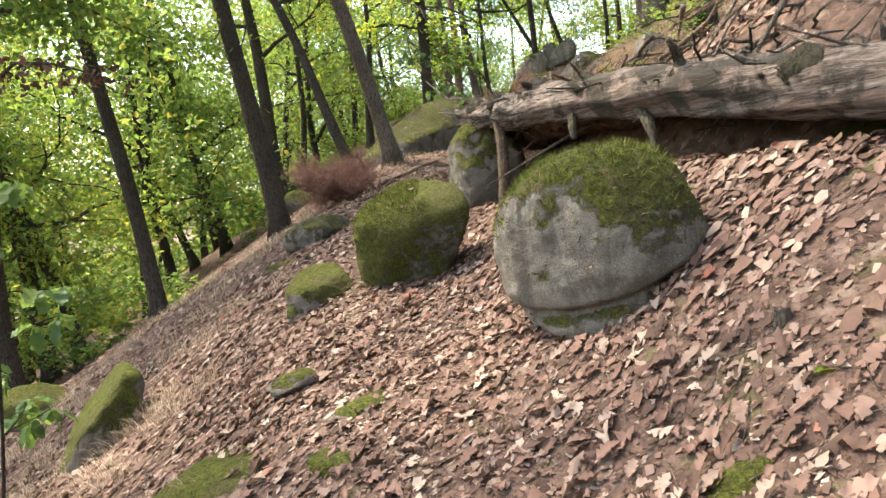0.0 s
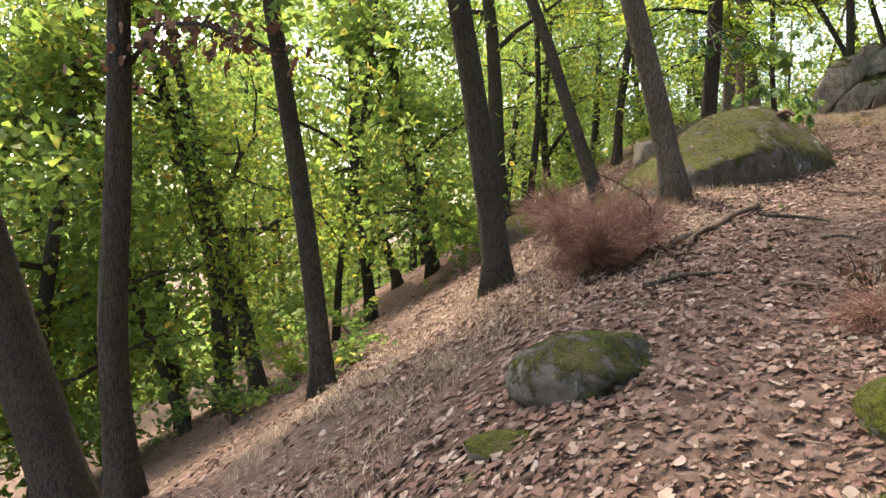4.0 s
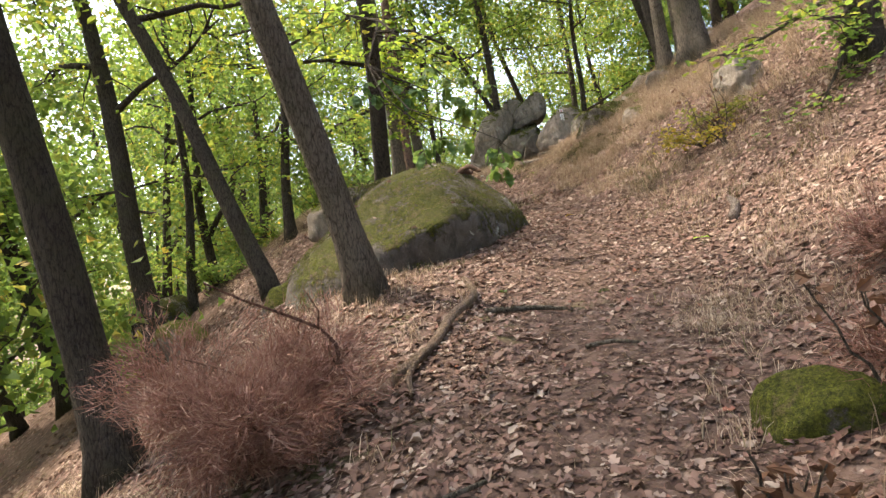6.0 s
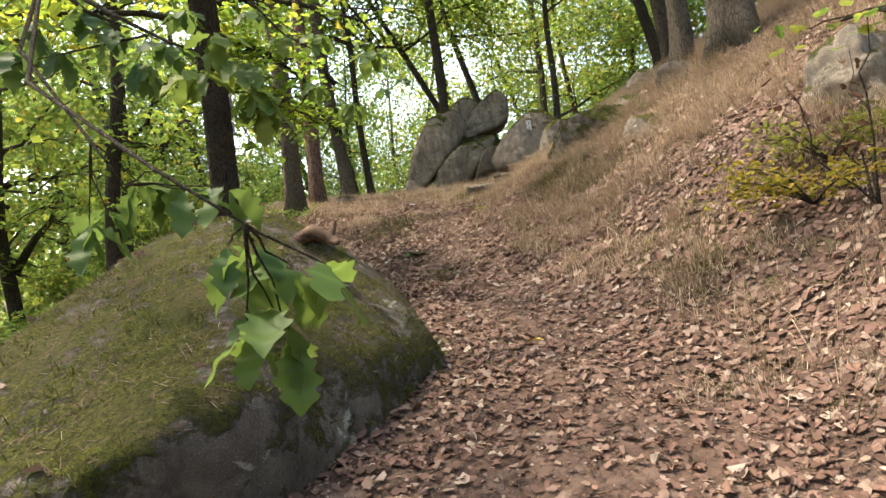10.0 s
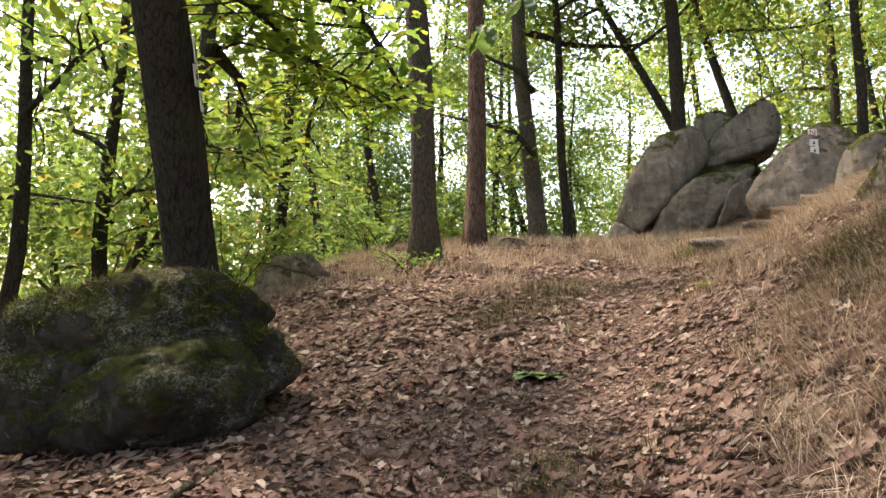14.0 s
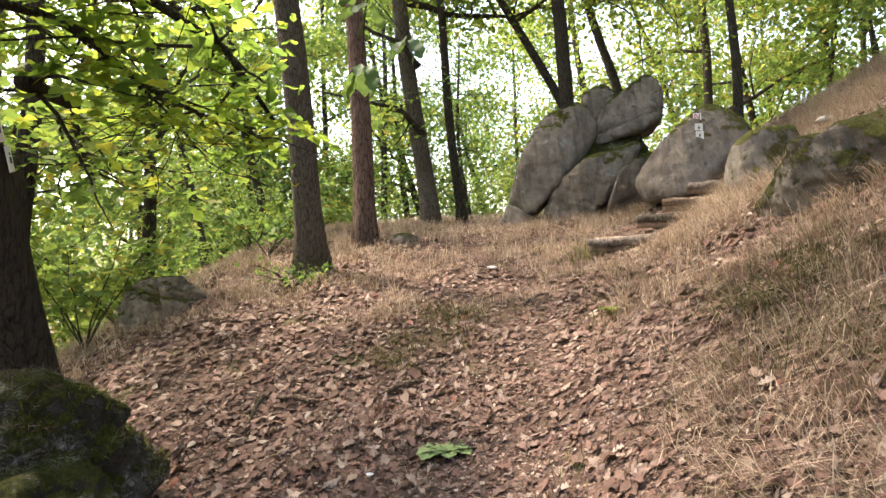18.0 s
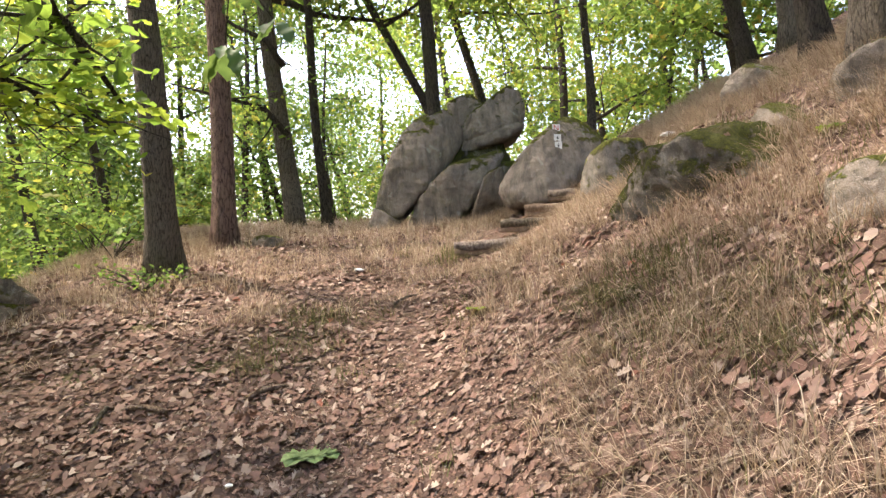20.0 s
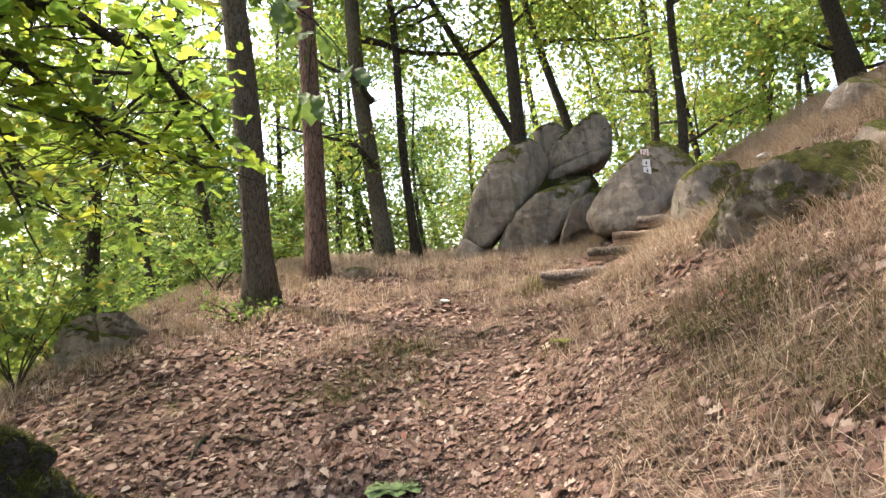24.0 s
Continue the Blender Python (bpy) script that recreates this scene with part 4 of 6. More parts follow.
LOG = [(-1.02, 7.55, 2.46), (-0.35, 6.35, 2.33), (0.62, 4.72, 2.16), (1.42, 3.35, 1.90), (2.3, 1.8, 1.66)]
log = thing("fallen_log", LOG[0], "weathered grey fallen log with split bark above the boulder", "log")


def log_part(name, points, radii, material, sides, wobble, seed, label=""):
    ob = line_thing(name, points, radii, material, "", "", sides, wobble, seed, 24 if name == "stem" else 4)
    ob.location = ob.location - Vector(LOG[0])
    ob.parent = log
    for key in ("label", "category"):
        if key in ob:
            del ob[key]
    return tagged(ob, label)


log_part("stem", LOG, (0.09, 0.14, 0.165, 0.15, 0.145), LOG_WOOD, 32, 0.0, 3)
stem = log.children[0]
axis = (Vector(LOG[-1]) - Vector(LOG[0])).normalized()
for v in stem.data.vertices:
    run = v.co.dot(axis)
    out = v.co - axis * run
    broken = 0.5 + 0.5 * math.tanh((2.6 - run) * 1.5)
    v.co = axis * run + out + out.normalized() * (0.05 * noise.noise(out * 8 + axis * run * 0.7) + 0.034 * noise.noise(out * 24 + axis * run * 1.6) + 0.014 * noise.noise(out * 60 + axis * run * 5) + 0.05 * broken * noise.noise(v.co * 4.5) + 0.03 * broken * noise.noise(v.co * 13))
for k, (t, a) in enumerate(((0.10, 0.4), (0.20, 0.7), (0.30, 1.0), (0.40, 0.2), (0.55, 0.5), (0.68, 0.3))):
    i = min(int(t * 4), 3)
    p = Vector(LOG[i]).lerp(Vector(LOG[i + 1]), t * 4 - i)
    q = Vector(LOG[i]).lerp(Vector(LOG[i + 1]), min(1, t * 4 - i + 0.2))
    up = Vector((-0.035, -0.02, 0.045 + 0.02 * (k % 2)))
    log_part("bark_plate", [p + up, p.lerp(q, 0.5) + up * 1.2, q + up * 0.9], (0.07, 0.115, 0.05), BARK_OAK, 14, 0.16, 40 + k, "dark knobbly bark left on the log")
log_part("branch_stub", [(0.55, 4.75, 2.1), (0.62, 4.55, 1.95), (0.66, 4.5, 1.75)], (0.035, 0.04, 0.02), BARK_PALE, 7, 0.08, 51)
log_part("branch_stub", [(0.18, 5.3, 2.15), (0.16, 5.2, 2.02), (0.17, 5.18, 1.92)], (0.04, 0.035, 0.02), BARK_PALE, 7, 0.08, 52)
log_part("branch_stub", [(0.85, 4.2, 2.12), (0.98, 4.02, 2.05), (1.08, 3.9, 1.99)], (0.03, 0.028, 0.02), BARK_PALE, 7, 0.08, 53)
line_thing("dead_post", [(-0.50, 6.55, 1.45), (-0.47, 6.50, 1.95), (-0.52, 6.50, 2.36)], (0.05, 0.055, 0.04), STICK_WOOD, "short upright dead stem against the log's end", "log", 9, 0.06, 61)
rng = np.random.default_rng(77)
for k in range(54):
    s = rng.uniform(0, 1)
    base = Vector((0.35, 5.9, 0)).lerp(Vector((2.9, 3.4, 0)), s) + Vector((abs(rng.normal(0.55, 0.35)), abs(rng.normal(0.4, 0.3)), 0))
    ang, size = rng.uniform(0, 6.3), rng.uniform(0.4, 1.5)
    a = at(base.x, base.y, rng.uniform(0.25, 0.5))
    b = at(base.x + math.cos(ang) * size, base.y + math.sin(ang) * size, rng.uniform(0.15, 0.5))
    line_thing("dead_branch", bent(a, b, 4, rng, 0.12), list(np.linspace(rng.uniform(0.010, 0.030), 0.006, 5)), (DEAD_WOOD, STICK_WOOD, BARK_PALE)[k % 3],
               "dry fallen branch in the brush behind the log", "branch", 6, 0.05, 200 + k, 2)



def brush_mat():
    """Matted litter and twigs that lie from the log's top back onto the slope."""
    verts, faces, rows, cols = [], [], 60, 12
    for side in (0, 1):
        for i in range(rows + 1):
            s = i / rows
            k = min(int(s * 4), 3)
            p = Vector(LOG[k]).lerp(Vector(LOG[k + 1]), s * 4 - k)
            for j in range(cols + 1):
                u = j / cols
                x, y = p.x + 0.857 * (0.02 + 1.5 * u), p.y + 0.515 * (0.02 + 1.5 * u)
                w = u * u * (3 - 2 * u)
                z = (p.z + 0.05) * (1 - w) + (float(land(x, y)) + 0.03) * w
                z += 0.07 * noise.noise(Vector((x * 2.5, y * 2.5, 1))) + 0.05 * noise.noise(Vector((x * 7, y * 7, 5))) - 0.10 * side
                verts.append((x, y, z))
    n = (rows + 1) * (cols + 1)
    for i in range(rows):
        for j in range(cols):
            a = i * (cols + 1) + j
            faces.append((a, a + cols + 1, a + cols + 2, a + 1))
            faces.append((n + a, n + a + 1, n + a + cols + 2, n + a + cols + 1))
    for i in range(rows):
        for j in (0, cols):
            a, b = i * (cols + 1) + j, (i + 1) * (cols + 1) + j
            faces.append((a, b, n + b, n + a))
    ob = new("litter_mat", mesh_of("litter_mat", verts, faces, SOIL))
    tagged(ob, "heap of matted litter and twigs behind the fallen log", "brush")
    rng = np.random.default_rng(90)
    top = np.array(verts[:n])[rng.integers(0, n, 900)] + rng.normal(0, 0.05, (900, 3)) * np.array([1, 1, 0.2]) + np.array([0, 0, 0.03])
    tagged(new("fallen_leaves", leaves("fallen_leaves", top, rng.uniform(0.04, 0.1, 900), rng, LITTER, 0.45)), "dry brown leaves caught in the brush heap", "leaf litter", kind="stuff")


brush_mat()


def brush_heap(n, seed, mat, thick, label):
    """Crooked broken twigs heaped on the matted litter behind the log."""
    rng = np.random.default_rng(seed)
    pieces = []
    for _ in range(n):
        s, back = rng.uniform(0.05, 1.0), abs(rng.normal(0.15, 0.55))
        k = min(int(s * 4), 3)
        p = Vector(LOG[k]).lerp(Vector(LOG[k + 1]), s * 4 - k)
        x, y = p.x + 0.857 * back, p.y + 0.515 * back
        w = min(1.0, back / 1.5)
        z = (p.z + 0.10) * (1 - w) + (float(land(x, y)) + 0.06) * w
        a = Vector((x, y, z + rng.uniform(0.0, 0.10)))
        ang, size = rng.uniform(0, 6.3), rng.uniform(0.12, 0.6)
        b = a + Vector((math.cos(ang) * size, math.sin(ang) * size, rng.normal(0.0, 0.10)))
        r = thick * rng.uniform(0.4, 1.2)
        pieces.append(tube_data(bent(a, b, 4, rng, 0.22), [r, r, r * 0.9, r * 0.7, r * 0.4], 5))
    tagged(new("brush_heap", merged("brush_heap", pieces, mat)), label, "brush", kind="stuff")


brush_heap(330, 91, DEAD_WOOD, 0.014, "grey broken twigs heaped behind the fallen log")
brush_heap(300, 92, BARK_LIMB, 0.012, "dark broken twigs heaped behind the fallen log")
brush_heap(60, 93, BARK_PALE, 0.035, "short thick pieces of broken branch behind the log")
STICK = [(-2.22, 12.72, 0.13), (-2.16, 12.5, 0.07), (-2.18, 12.25, 0.07), (-2.36, 11.75, 0.09), (-2.50, 11.2, 0.07), (-2.66, 10.82, 0.08), (-2.80, 10.5, 0.06)]
branch = thing("fallen_branch", at(-2.5, 11.2), "crooked bare branch lying across the leaf litter", "branch")
for name, line, radii in (("stem", [at(*p) for p in STICK], (0.026, 0.03, 0.036, 0.038, 0.036, 0.032, 0.026)), ("fork", [at(-2.55, 11.05, 0.09), at(-2.63, 10.72, 0.07), at(-2.60, 10.42, 0.05)], (0.026, 0.02, 0.014))):
    ob = line_thing(name, line, radii, STICK_WOOD, "", "", 10, 0.06, 71)
    ob.location, ob.parent = ob.location - branch.location, branch
line_thing("fallen_branch", [at(-2.1, 11.9, 0.05), at(-1.7, 11.85, 0.03), at(-1.45, 11.7, 0.02)], (0.022, 0.02, 0.012), BARK_PALE, "short dark stick in the leaf litter", "branch", 7, 0.05, 72)
for k, (x, y, dx, dy, r) in enumerate(((-2.75, 20.9, 0.05, -0.35, 0.018), (-2.35, 20.8, -0.3, 0.08, 0.02), (-2.55, 18.7, 0.1, -0.6, 0.02), (-1.9, 20.9, 0.25, 0.15, 0.02),
                                       (-2.75, 9.0, 0.5, 0.35, 0.018), (-1.9, 8.9, 0.3, 0.05, 0.012), (-1.55, 10.8, 0.35, -0.1, 0.014),
                                       (0.75, 22.9, 0.6, 0.25, 0.014), (-1.0, 22.4, 0.2, 0.2, 0.014))):
    line_thing("stick", [at(x, y, 0.03), at(x + dx * 0.5, y + dy * 0.5, 0.05), at(x + dx, y + dy, 0.025)], (r, r * 0.9, r * 0.5), STICK_WOOD if k % 2 else BARK_PALE,
               "short dry stick lying on fallen leaves", "stick", 6, 0.05, 300 + k)
line_thing("broken_branch", [at(0.83, 14.2, 0.05), at(0.74, 13.85, 0.06), at(0.56, 13.5, 0.04)], (0.03, 0.045, 0.05), DEAD_WOOD, "grey piece of dead wood in leaf litter", "branch", 9, 0.12, 73)
# the bleached root on the huge boulder
ROOT_WOOD = mat_plain("bare_root_wood", (0.105, 0.062, 0.043), 0.9, 0.5, 30.0, 0.6)
line_thing("dead_root", [(-2.14, 16.1, 3.84), (-2.03, 16.15, 3.93), (-1.92, 16.3, 3.90), (-1.88, 16.36, 4.02)], (0.035, 0.05, 0.03, 0.012), ROOT_WOOD, "twisted brown root on the mossy boulder", "root", 8, 0.1, 74)
line_thing("dead_root", [(-2.02, 16.02, 3.93), (-1.94, 15.9, 3.93), (-1.84, 15.86, 3.86), (-1.80, 15.80, 3.84)], (0.03, 0.035, 0.028, 0.012), ROOT_WOOD, "short broken root piece on the mossy boulder", "root", 8, 0.1, 75)
line_thing("stump", [at(0.74, 2.45, -0.03), at(0.75, 2.46, 0.07)], (0.035, 0.03), BARK_PALE, "small cut stump in bare soil", "stump", 8, 0.08, 75)


RUST_TWIG = mat_bark("rust_twig", (0.05, 0.026, 0.02), (0.16, 0.085, 0.065), 0.0, 14.0)


# ---------------------------------------------------------------- dead conifer brush
def dead_brush(place, reach, height, seed, label="dead conifer branch with rust-brown needles", lean=(0.0, 0.0), stems=9, needles=2600, stem_mat=None):
    rng = np.random.default_rng(seed)
    root = thing("dead_brush", place, label, "brush")
    pieces, tips = [], []
    for i in range(stems):
        ang = i * 2.4 + rng.normal(0, 0.4)
        end = Vector((math.cos(ang) * reach * rng.uniform(0.5, 1) + lean[0], math.sin(ang) * reach * rng.uniform(0.5, 1) + lean[1], height * rng.uniform(0.25, 1.0)))
        main = bent((0, 0, 0), end, 6, rng, 0.12, -0.12)
        part("stem", merged("stem", [tube_data(main, np.linspace(0.009, 0.002, 7), 5)], stem_mat or RUST_TWIG), root)
        for _ in range(7):
            s = main[2 + int(rng.integers(0, 4))]
            e = s + Vector(rng.normal(0, 0.22 * reach, 3)) + end * 0.16
            tw = bent(s, e, 4, rng, 0.15)
            pieces.append(tube_data(tw, np.linspace(0.005, 0.0015, 5), 4))
            tips += [(tw[j], tw[min(j + 1, 4)] - tw[max(j - 1, 0)]) for j in range(1, 5)]
        tips += [(main[j], main[min(j + 1, 6)] - main[j - 1]) for j in range(3, 7)]
    part("twig_tangle", merged("twig_tangle", pieces, RUST_TWIG), root)["kind"] = "stuff"
    n = int(needles * 3.6)
    k = rng.integers(0, len(tips), n)
    p = np.array([tuple(tips[j][0]) for j in k]) + rng.normal(0, 0.05, (n, 3))
    d = np.array([tuple(tips[j][1].normalized()) for j in k]) + rng.normal(0, 0.45, (n, 3))
    d /= np.linalg.norm(d, axis=1, keepdims=True)
    side = np.cross(d, rng.normal(size=(n, 3)))
    side /= np.linalg.norm(side, axis=1, keepdims=True)
    size = rng.uniform(0.05, 0.12, (n, 1))
    v = np.stack([p - side * 0.0026, p + side * 0.0026, p + d * size], 1)
    part("needles", many("needles", v[0], [(0, 1, 2)], v, NEEDLE), root)["kind"] = "stuff"
    return root


dead_brush(at(-3.42, 10.2, 0.0), 0.68, 0.64, 1, "fallen dead conifer top with rust-brown needles on the slope", needles=9500, stems=20, lean=(-0.02, 0.1))
dead_brush(at(0.35, 8.3, 0.0), 0.7, 0.5, 5, "low dead conifer twigs with rust-brown needles on the brush heap", needles=2600, stems=9)
dead_brush(at(-0.42, 8.15, 0.0), 0.32, 1.25, 3, "dead conifer branches with rust-brown needles behind the log", needles=3000, stems=10)
dead_brush(at(0.35, 10.3, 0.0), 0.5, 0.25, 4, needles=1500, stems=7)
dead_brush(at(-1.35, 8.15, 0.0), 0.22, 0.08, 6, needles=500, stems=6)
dead_brush(at(-0.45, 9.3, 0.0), 0.4, 0.2, 8, needles=900, stems=6)
dead_brush(at(0.1, 8.3, 0.0), 0.4, 0.3, 9, needles=900, stems=6)
# a bare sapling stem, bent over beside the brush
sapling = thing("dead_sapling", at(-2.80, 10.40), "bent bare stem of a dead sapling beside the brush", "sapling")
rng = np.random.default_rng(9)
for line, r in (([(0.0, 0.0, 0.02), (-0.12, -0.03, 0.10), (-0.16, -0.06, 0.25), (-0.15, -0.10, 0.40), (-0.24, -0.12, 0.50), (-0.42, -0.16, 0.60), (-0.62, -0.18, 0.72), (-0.80, -0.2, 0.80)], 0.015),
                ([(-0.16, -0.06, 0.27), (-0.30, -0.05, 0.22), (-0.52, -0.08, 0.24), (-0.80, -0.12, 0.36), (-1.0, -0.14, 0.44)], 0.011), ([(-0.24, -0.12, 0.5), (-0.22, -0.16, 0.62), (-0.28, -0.2, 0.72)], 0.006)):
    pts = [Vector(p) + Vector(rng.normal(0, 0.012, 3)) for p in line]
    part("twig", merged("twig", [tube_data(pts, np.linspace(r, r * 0.35, len(pts)), 7)], RUST_TWIG), sapling)

# dry twiggy saplings by the path's upper side
for k, (x, y, hgt) in enumerate(((-0.72, 9.2, 0.55), (-1.35, 8.75, 0.3), (-0.25, 9.5, 0.4), (1.6, 15.9, 1.2))):
    rng = np.random.default_rng(400 + k)
    shrub = thing("bare_shrub", at(x, y), "bare thin-twigged shrub with few withered leaves", "shrub")
    tips = []
    for i in range(5):
        ang = rng.uniform(0, 6.3)
        e = Vector((math.cos(ang) * 0.45 * hgt, math.sin(ang) * 0.45 * hgt, hgt * rng.uniform(0.5, 1)))
        tw = bent((0, 0, 0), e, 6, rng, 0.2)
        tips += tw[3:]
        part("twig", merged("twig", [tube_data(tw, np.linspace(0.009, 0.003, 7), 5)], BARK_LIMB), shrub)
    pts = np.array([tuple(t) for t in tips])
    part("leaves", leaves("leaves", pts[rng.integers(0, len(pts), 26)] + rng.normal(0, 0.06, (26, 3)), rng.uniform(0.05, 0.09, 26), rng, DRY_LEAF), shrub)["kind"] = "stuff"


# ---------------------------------------------------------------- leafy branches over the path
def leafy_limb(points, radius, n_leaf, size, seed, mat, owner, spread=0.28, twigs=9, droop=0.1, tilt=0.4):
    """A limb with side twigs and single leaves; parts of the tree that bears it."""
    rng = np.random.default_rng(seed)
    o = owner.location
    main = [Vector(p) - o for p in points]
    pieces = [tube_data(main, np.linspace(radius, radius * 0.25, len(main)), 8)]
    tips = []
    for _ in range(twigs):
        i = int(rng.integers(1, len(main)))
        s = main[i - 1].lerp(main[i], rng.random())
        e = s + Vector((rng.normal(0, spread * 1.5), rng.normal(0, spread * 1.5), rng.normal(-droop, spread * 0.6)))
        tw = bent(s, e, 5, rng, 0.2)
        pieces.append(tube_data(tw, np.linspace(radius * 0.3, 0.003, 6), 5))
        tips += tw[2:]
    tips += main[-2:]
    part("limb", merged("limb", pieces, BARK_LIMB), owner)
    pts = np.array([tuple(t) for t in tips])
    c = pts[rng.integers(0, len(pts), n_leaf)] + rng.normal(0, 1, (n_leaf, 3)) * np.array([0.13, 0.13, 0.08])
    part("foliage", leaves("foliage", c, size * rng.uniform(0.65, 1.2, n_leaf), rng, mat, tilt, False, 0.3), owner)


leafy_limb([(-6.15, 22.55, 6.02), (-6.0, 22.67, 6.2), (-5.82, 22.82, 6.06), (-5.58, 23.0, 6.05), (-5.2, 23.2, 6.2)], 0.05, 260, 0.11, 7, GREEN, hidden_oak, 0.3, 16)
leafy_limb([(-8.70, 24.14, 4.2), (-8.35, 24.24, 4.8), (-8.1, 24.34, 5.1), (-7.9, 24.44, 5.7)], 0.085, 320, 0.11, 8, GREEN, forked_oak, 0.32, 16)
leafy_limb([(-8.70, 24.14, 5.4), (-9.15, 23.94, 5.7), (-9.75, 23.74, 5.65), (-10.35, 23.64, 5.8)], 0.04, 260, 0.11, 9, GREEN, forked_oak, 0.32, 16)
# Next three limbs bear the brighter leaf copy, sunlight put into its colour.
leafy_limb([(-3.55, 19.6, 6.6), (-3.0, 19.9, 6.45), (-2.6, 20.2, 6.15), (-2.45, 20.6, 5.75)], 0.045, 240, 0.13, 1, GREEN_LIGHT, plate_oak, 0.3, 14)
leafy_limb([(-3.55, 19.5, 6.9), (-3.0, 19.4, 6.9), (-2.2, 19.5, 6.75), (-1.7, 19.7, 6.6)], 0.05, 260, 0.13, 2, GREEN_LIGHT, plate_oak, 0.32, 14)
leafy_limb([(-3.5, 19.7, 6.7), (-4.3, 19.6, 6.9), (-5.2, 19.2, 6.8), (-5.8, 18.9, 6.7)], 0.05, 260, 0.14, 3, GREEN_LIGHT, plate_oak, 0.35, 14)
leafy_limb([(-3.5, 19.7, 5.9), (-3.9, 20.6, 6.0), (-4.6, 21.5, 6.05), (-5.2, 22.4, 5.9)], 0.05, 300, 0.14, 4, GREEN, plate_oak, 0.4, 14)
leafy_limb([(-3.5, 19.2, 7.2), (-2.6, 18.6, 6.9), (-1.9, 18.6, 6.5), (-1.55, 18.9, 6.1)], 0.035, 70, 0.14, 5, GREEN, plate_oak, 0.25, 9)
leafy_limb([(-3.5, 19.2, 7.4), (-3.6, 17.8, 7.0), (-3.0, 16.6, 6.4), (-2.6, 15.4, 5.6)], 0.04, 150, 0.15, 6, GREEN, plate_oak, 0.35, 12)

# Boughs in the same brightened green that stands for sun shining through.
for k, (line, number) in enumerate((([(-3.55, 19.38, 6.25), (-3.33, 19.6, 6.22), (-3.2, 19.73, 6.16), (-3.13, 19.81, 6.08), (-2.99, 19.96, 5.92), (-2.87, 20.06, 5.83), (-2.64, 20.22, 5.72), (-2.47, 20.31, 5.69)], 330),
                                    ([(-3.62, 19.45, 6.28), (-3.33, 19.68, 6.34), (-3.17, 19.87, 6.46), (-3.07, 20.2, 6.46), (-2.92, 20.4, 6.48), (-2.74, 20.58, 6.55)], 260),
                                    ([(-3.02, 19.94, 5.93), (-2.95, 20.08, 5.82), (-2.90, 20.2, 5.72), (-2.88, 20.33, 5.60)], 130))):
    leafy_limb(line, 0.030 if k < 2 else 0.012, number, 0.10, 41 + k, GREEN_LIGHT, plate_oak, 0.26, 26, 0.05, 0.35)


def hanging_twig(points, radius, ends, seed, number=6, size=0.17, mat=None):
    """A thin twig with leaf rosettes near its end; part of the way-marked oak."""
    rng = np.random.default_rng(seed)
    o = plate_oak.location
    main = [Vector(p) - o for p in points]
    pieces = [tube_data(main, np.linspace(radius, 0.003, len(main)), 7)]
    for e in ends:
        e = Vector(e) - o
        s = min(main, key=lambda p: (p - e).length)
        pieces.append(tube_data(bent(s, e, 4, rng, 0.1), np.linspace(0.004, 0.002, 5), 5))
    part("twig", merged("twig", pieces, BARK_LIMB), plate_oak)
    part("foliage", spray([tuple(Vector(e) - o) for e in ends], number, size, rng, mat or GREEN_NEAR), plate_oak, "broad dark green oak leaves hanging over the path")


hanging_twig([(-3.0, 16.6, 6.4), (-3.1, 15.2, 5.3), (-2.6, 14.1, 4.40), (-1.95, 13.45, 3.95), (-1.70, 13.3, 3.78)], 0.014,
             [(-1.73, 13.51, 3.75), (-1.64, 13.50, 3.68), (-1.70, 13.51, 3.58), (-1.56, 13.50, 3.68), (-1.80, 13.51, 3.75), (-1.77, 13.51, 3.52), (-1.66, 13.51, 3.51)], 7, 4, 0.19)
hanging_twig([(-3.1, 15.2, 5.3), (-2.9, 14.6, 4.7), (-2.45, 14.2, 4.2), (-2.3, 14.1, 4.02)], 0.012,
             [(-2.47, 14.32, 3.97), (-2.35, 14.32, 4.07), (-2.17, 14.31, 4.02), (-2.02, 14.31, 4.02), (-2.54, 14.33, 3.92), (-2.24, 14.31, 4.10)], 8, 5, 0.18)
hanging_twig([(-3.1, 15.2, 5.3), (-2.7, 15.0, 5.0), (-2.4, 14.9, 4.8), (-2.1, 14.8, 4.65)], 0.016,
             [(-2.03, 14.79, 4.64), (-2.15, 14.79, 4.78), (-1.99, 14.80, 4.51), (-2.24, 14.80, 4.61), (-1.95, 14.80, 4.44)], 9, 9, 0.17)
hanging_twig([(-3.0, 16.6, 6.4), (-2.6, 16.4, 5.9), (-2.1, 16.3, 5.3), (-1.7, 16.3, 5.05)], 0.014,
             [(-1.91, 16.3, 4.94), (-1.70, 16.3, 4.81), (-1.88, 16.3, 5.29), (-1.55, 16.3, 5.14), (-2.11, 16.3, 5.30), (-2.3, 16.35, 5.5)], 14, 8, 0.16)
hanging_twig([(-3.1, 15.2, 5.3), (-2.9, 15.2, 5.1), (-2.6, 15.2, 4.95), (-3.3, 15.2, 4.85)], 0.016,
             [(-2.49, 15.20, 4.89), (-2.77, 15.21, 5.00), (-3.07, 15.22, 4.92), (-2.67, 15.21, 4.82), (-3.17, 15.22, 5.07), (-2.91, 15.21, 5.10), (-3.30, 15.23, 4.94), (-2.39, 15.20, 5.06)], 12, 9, 0.17)
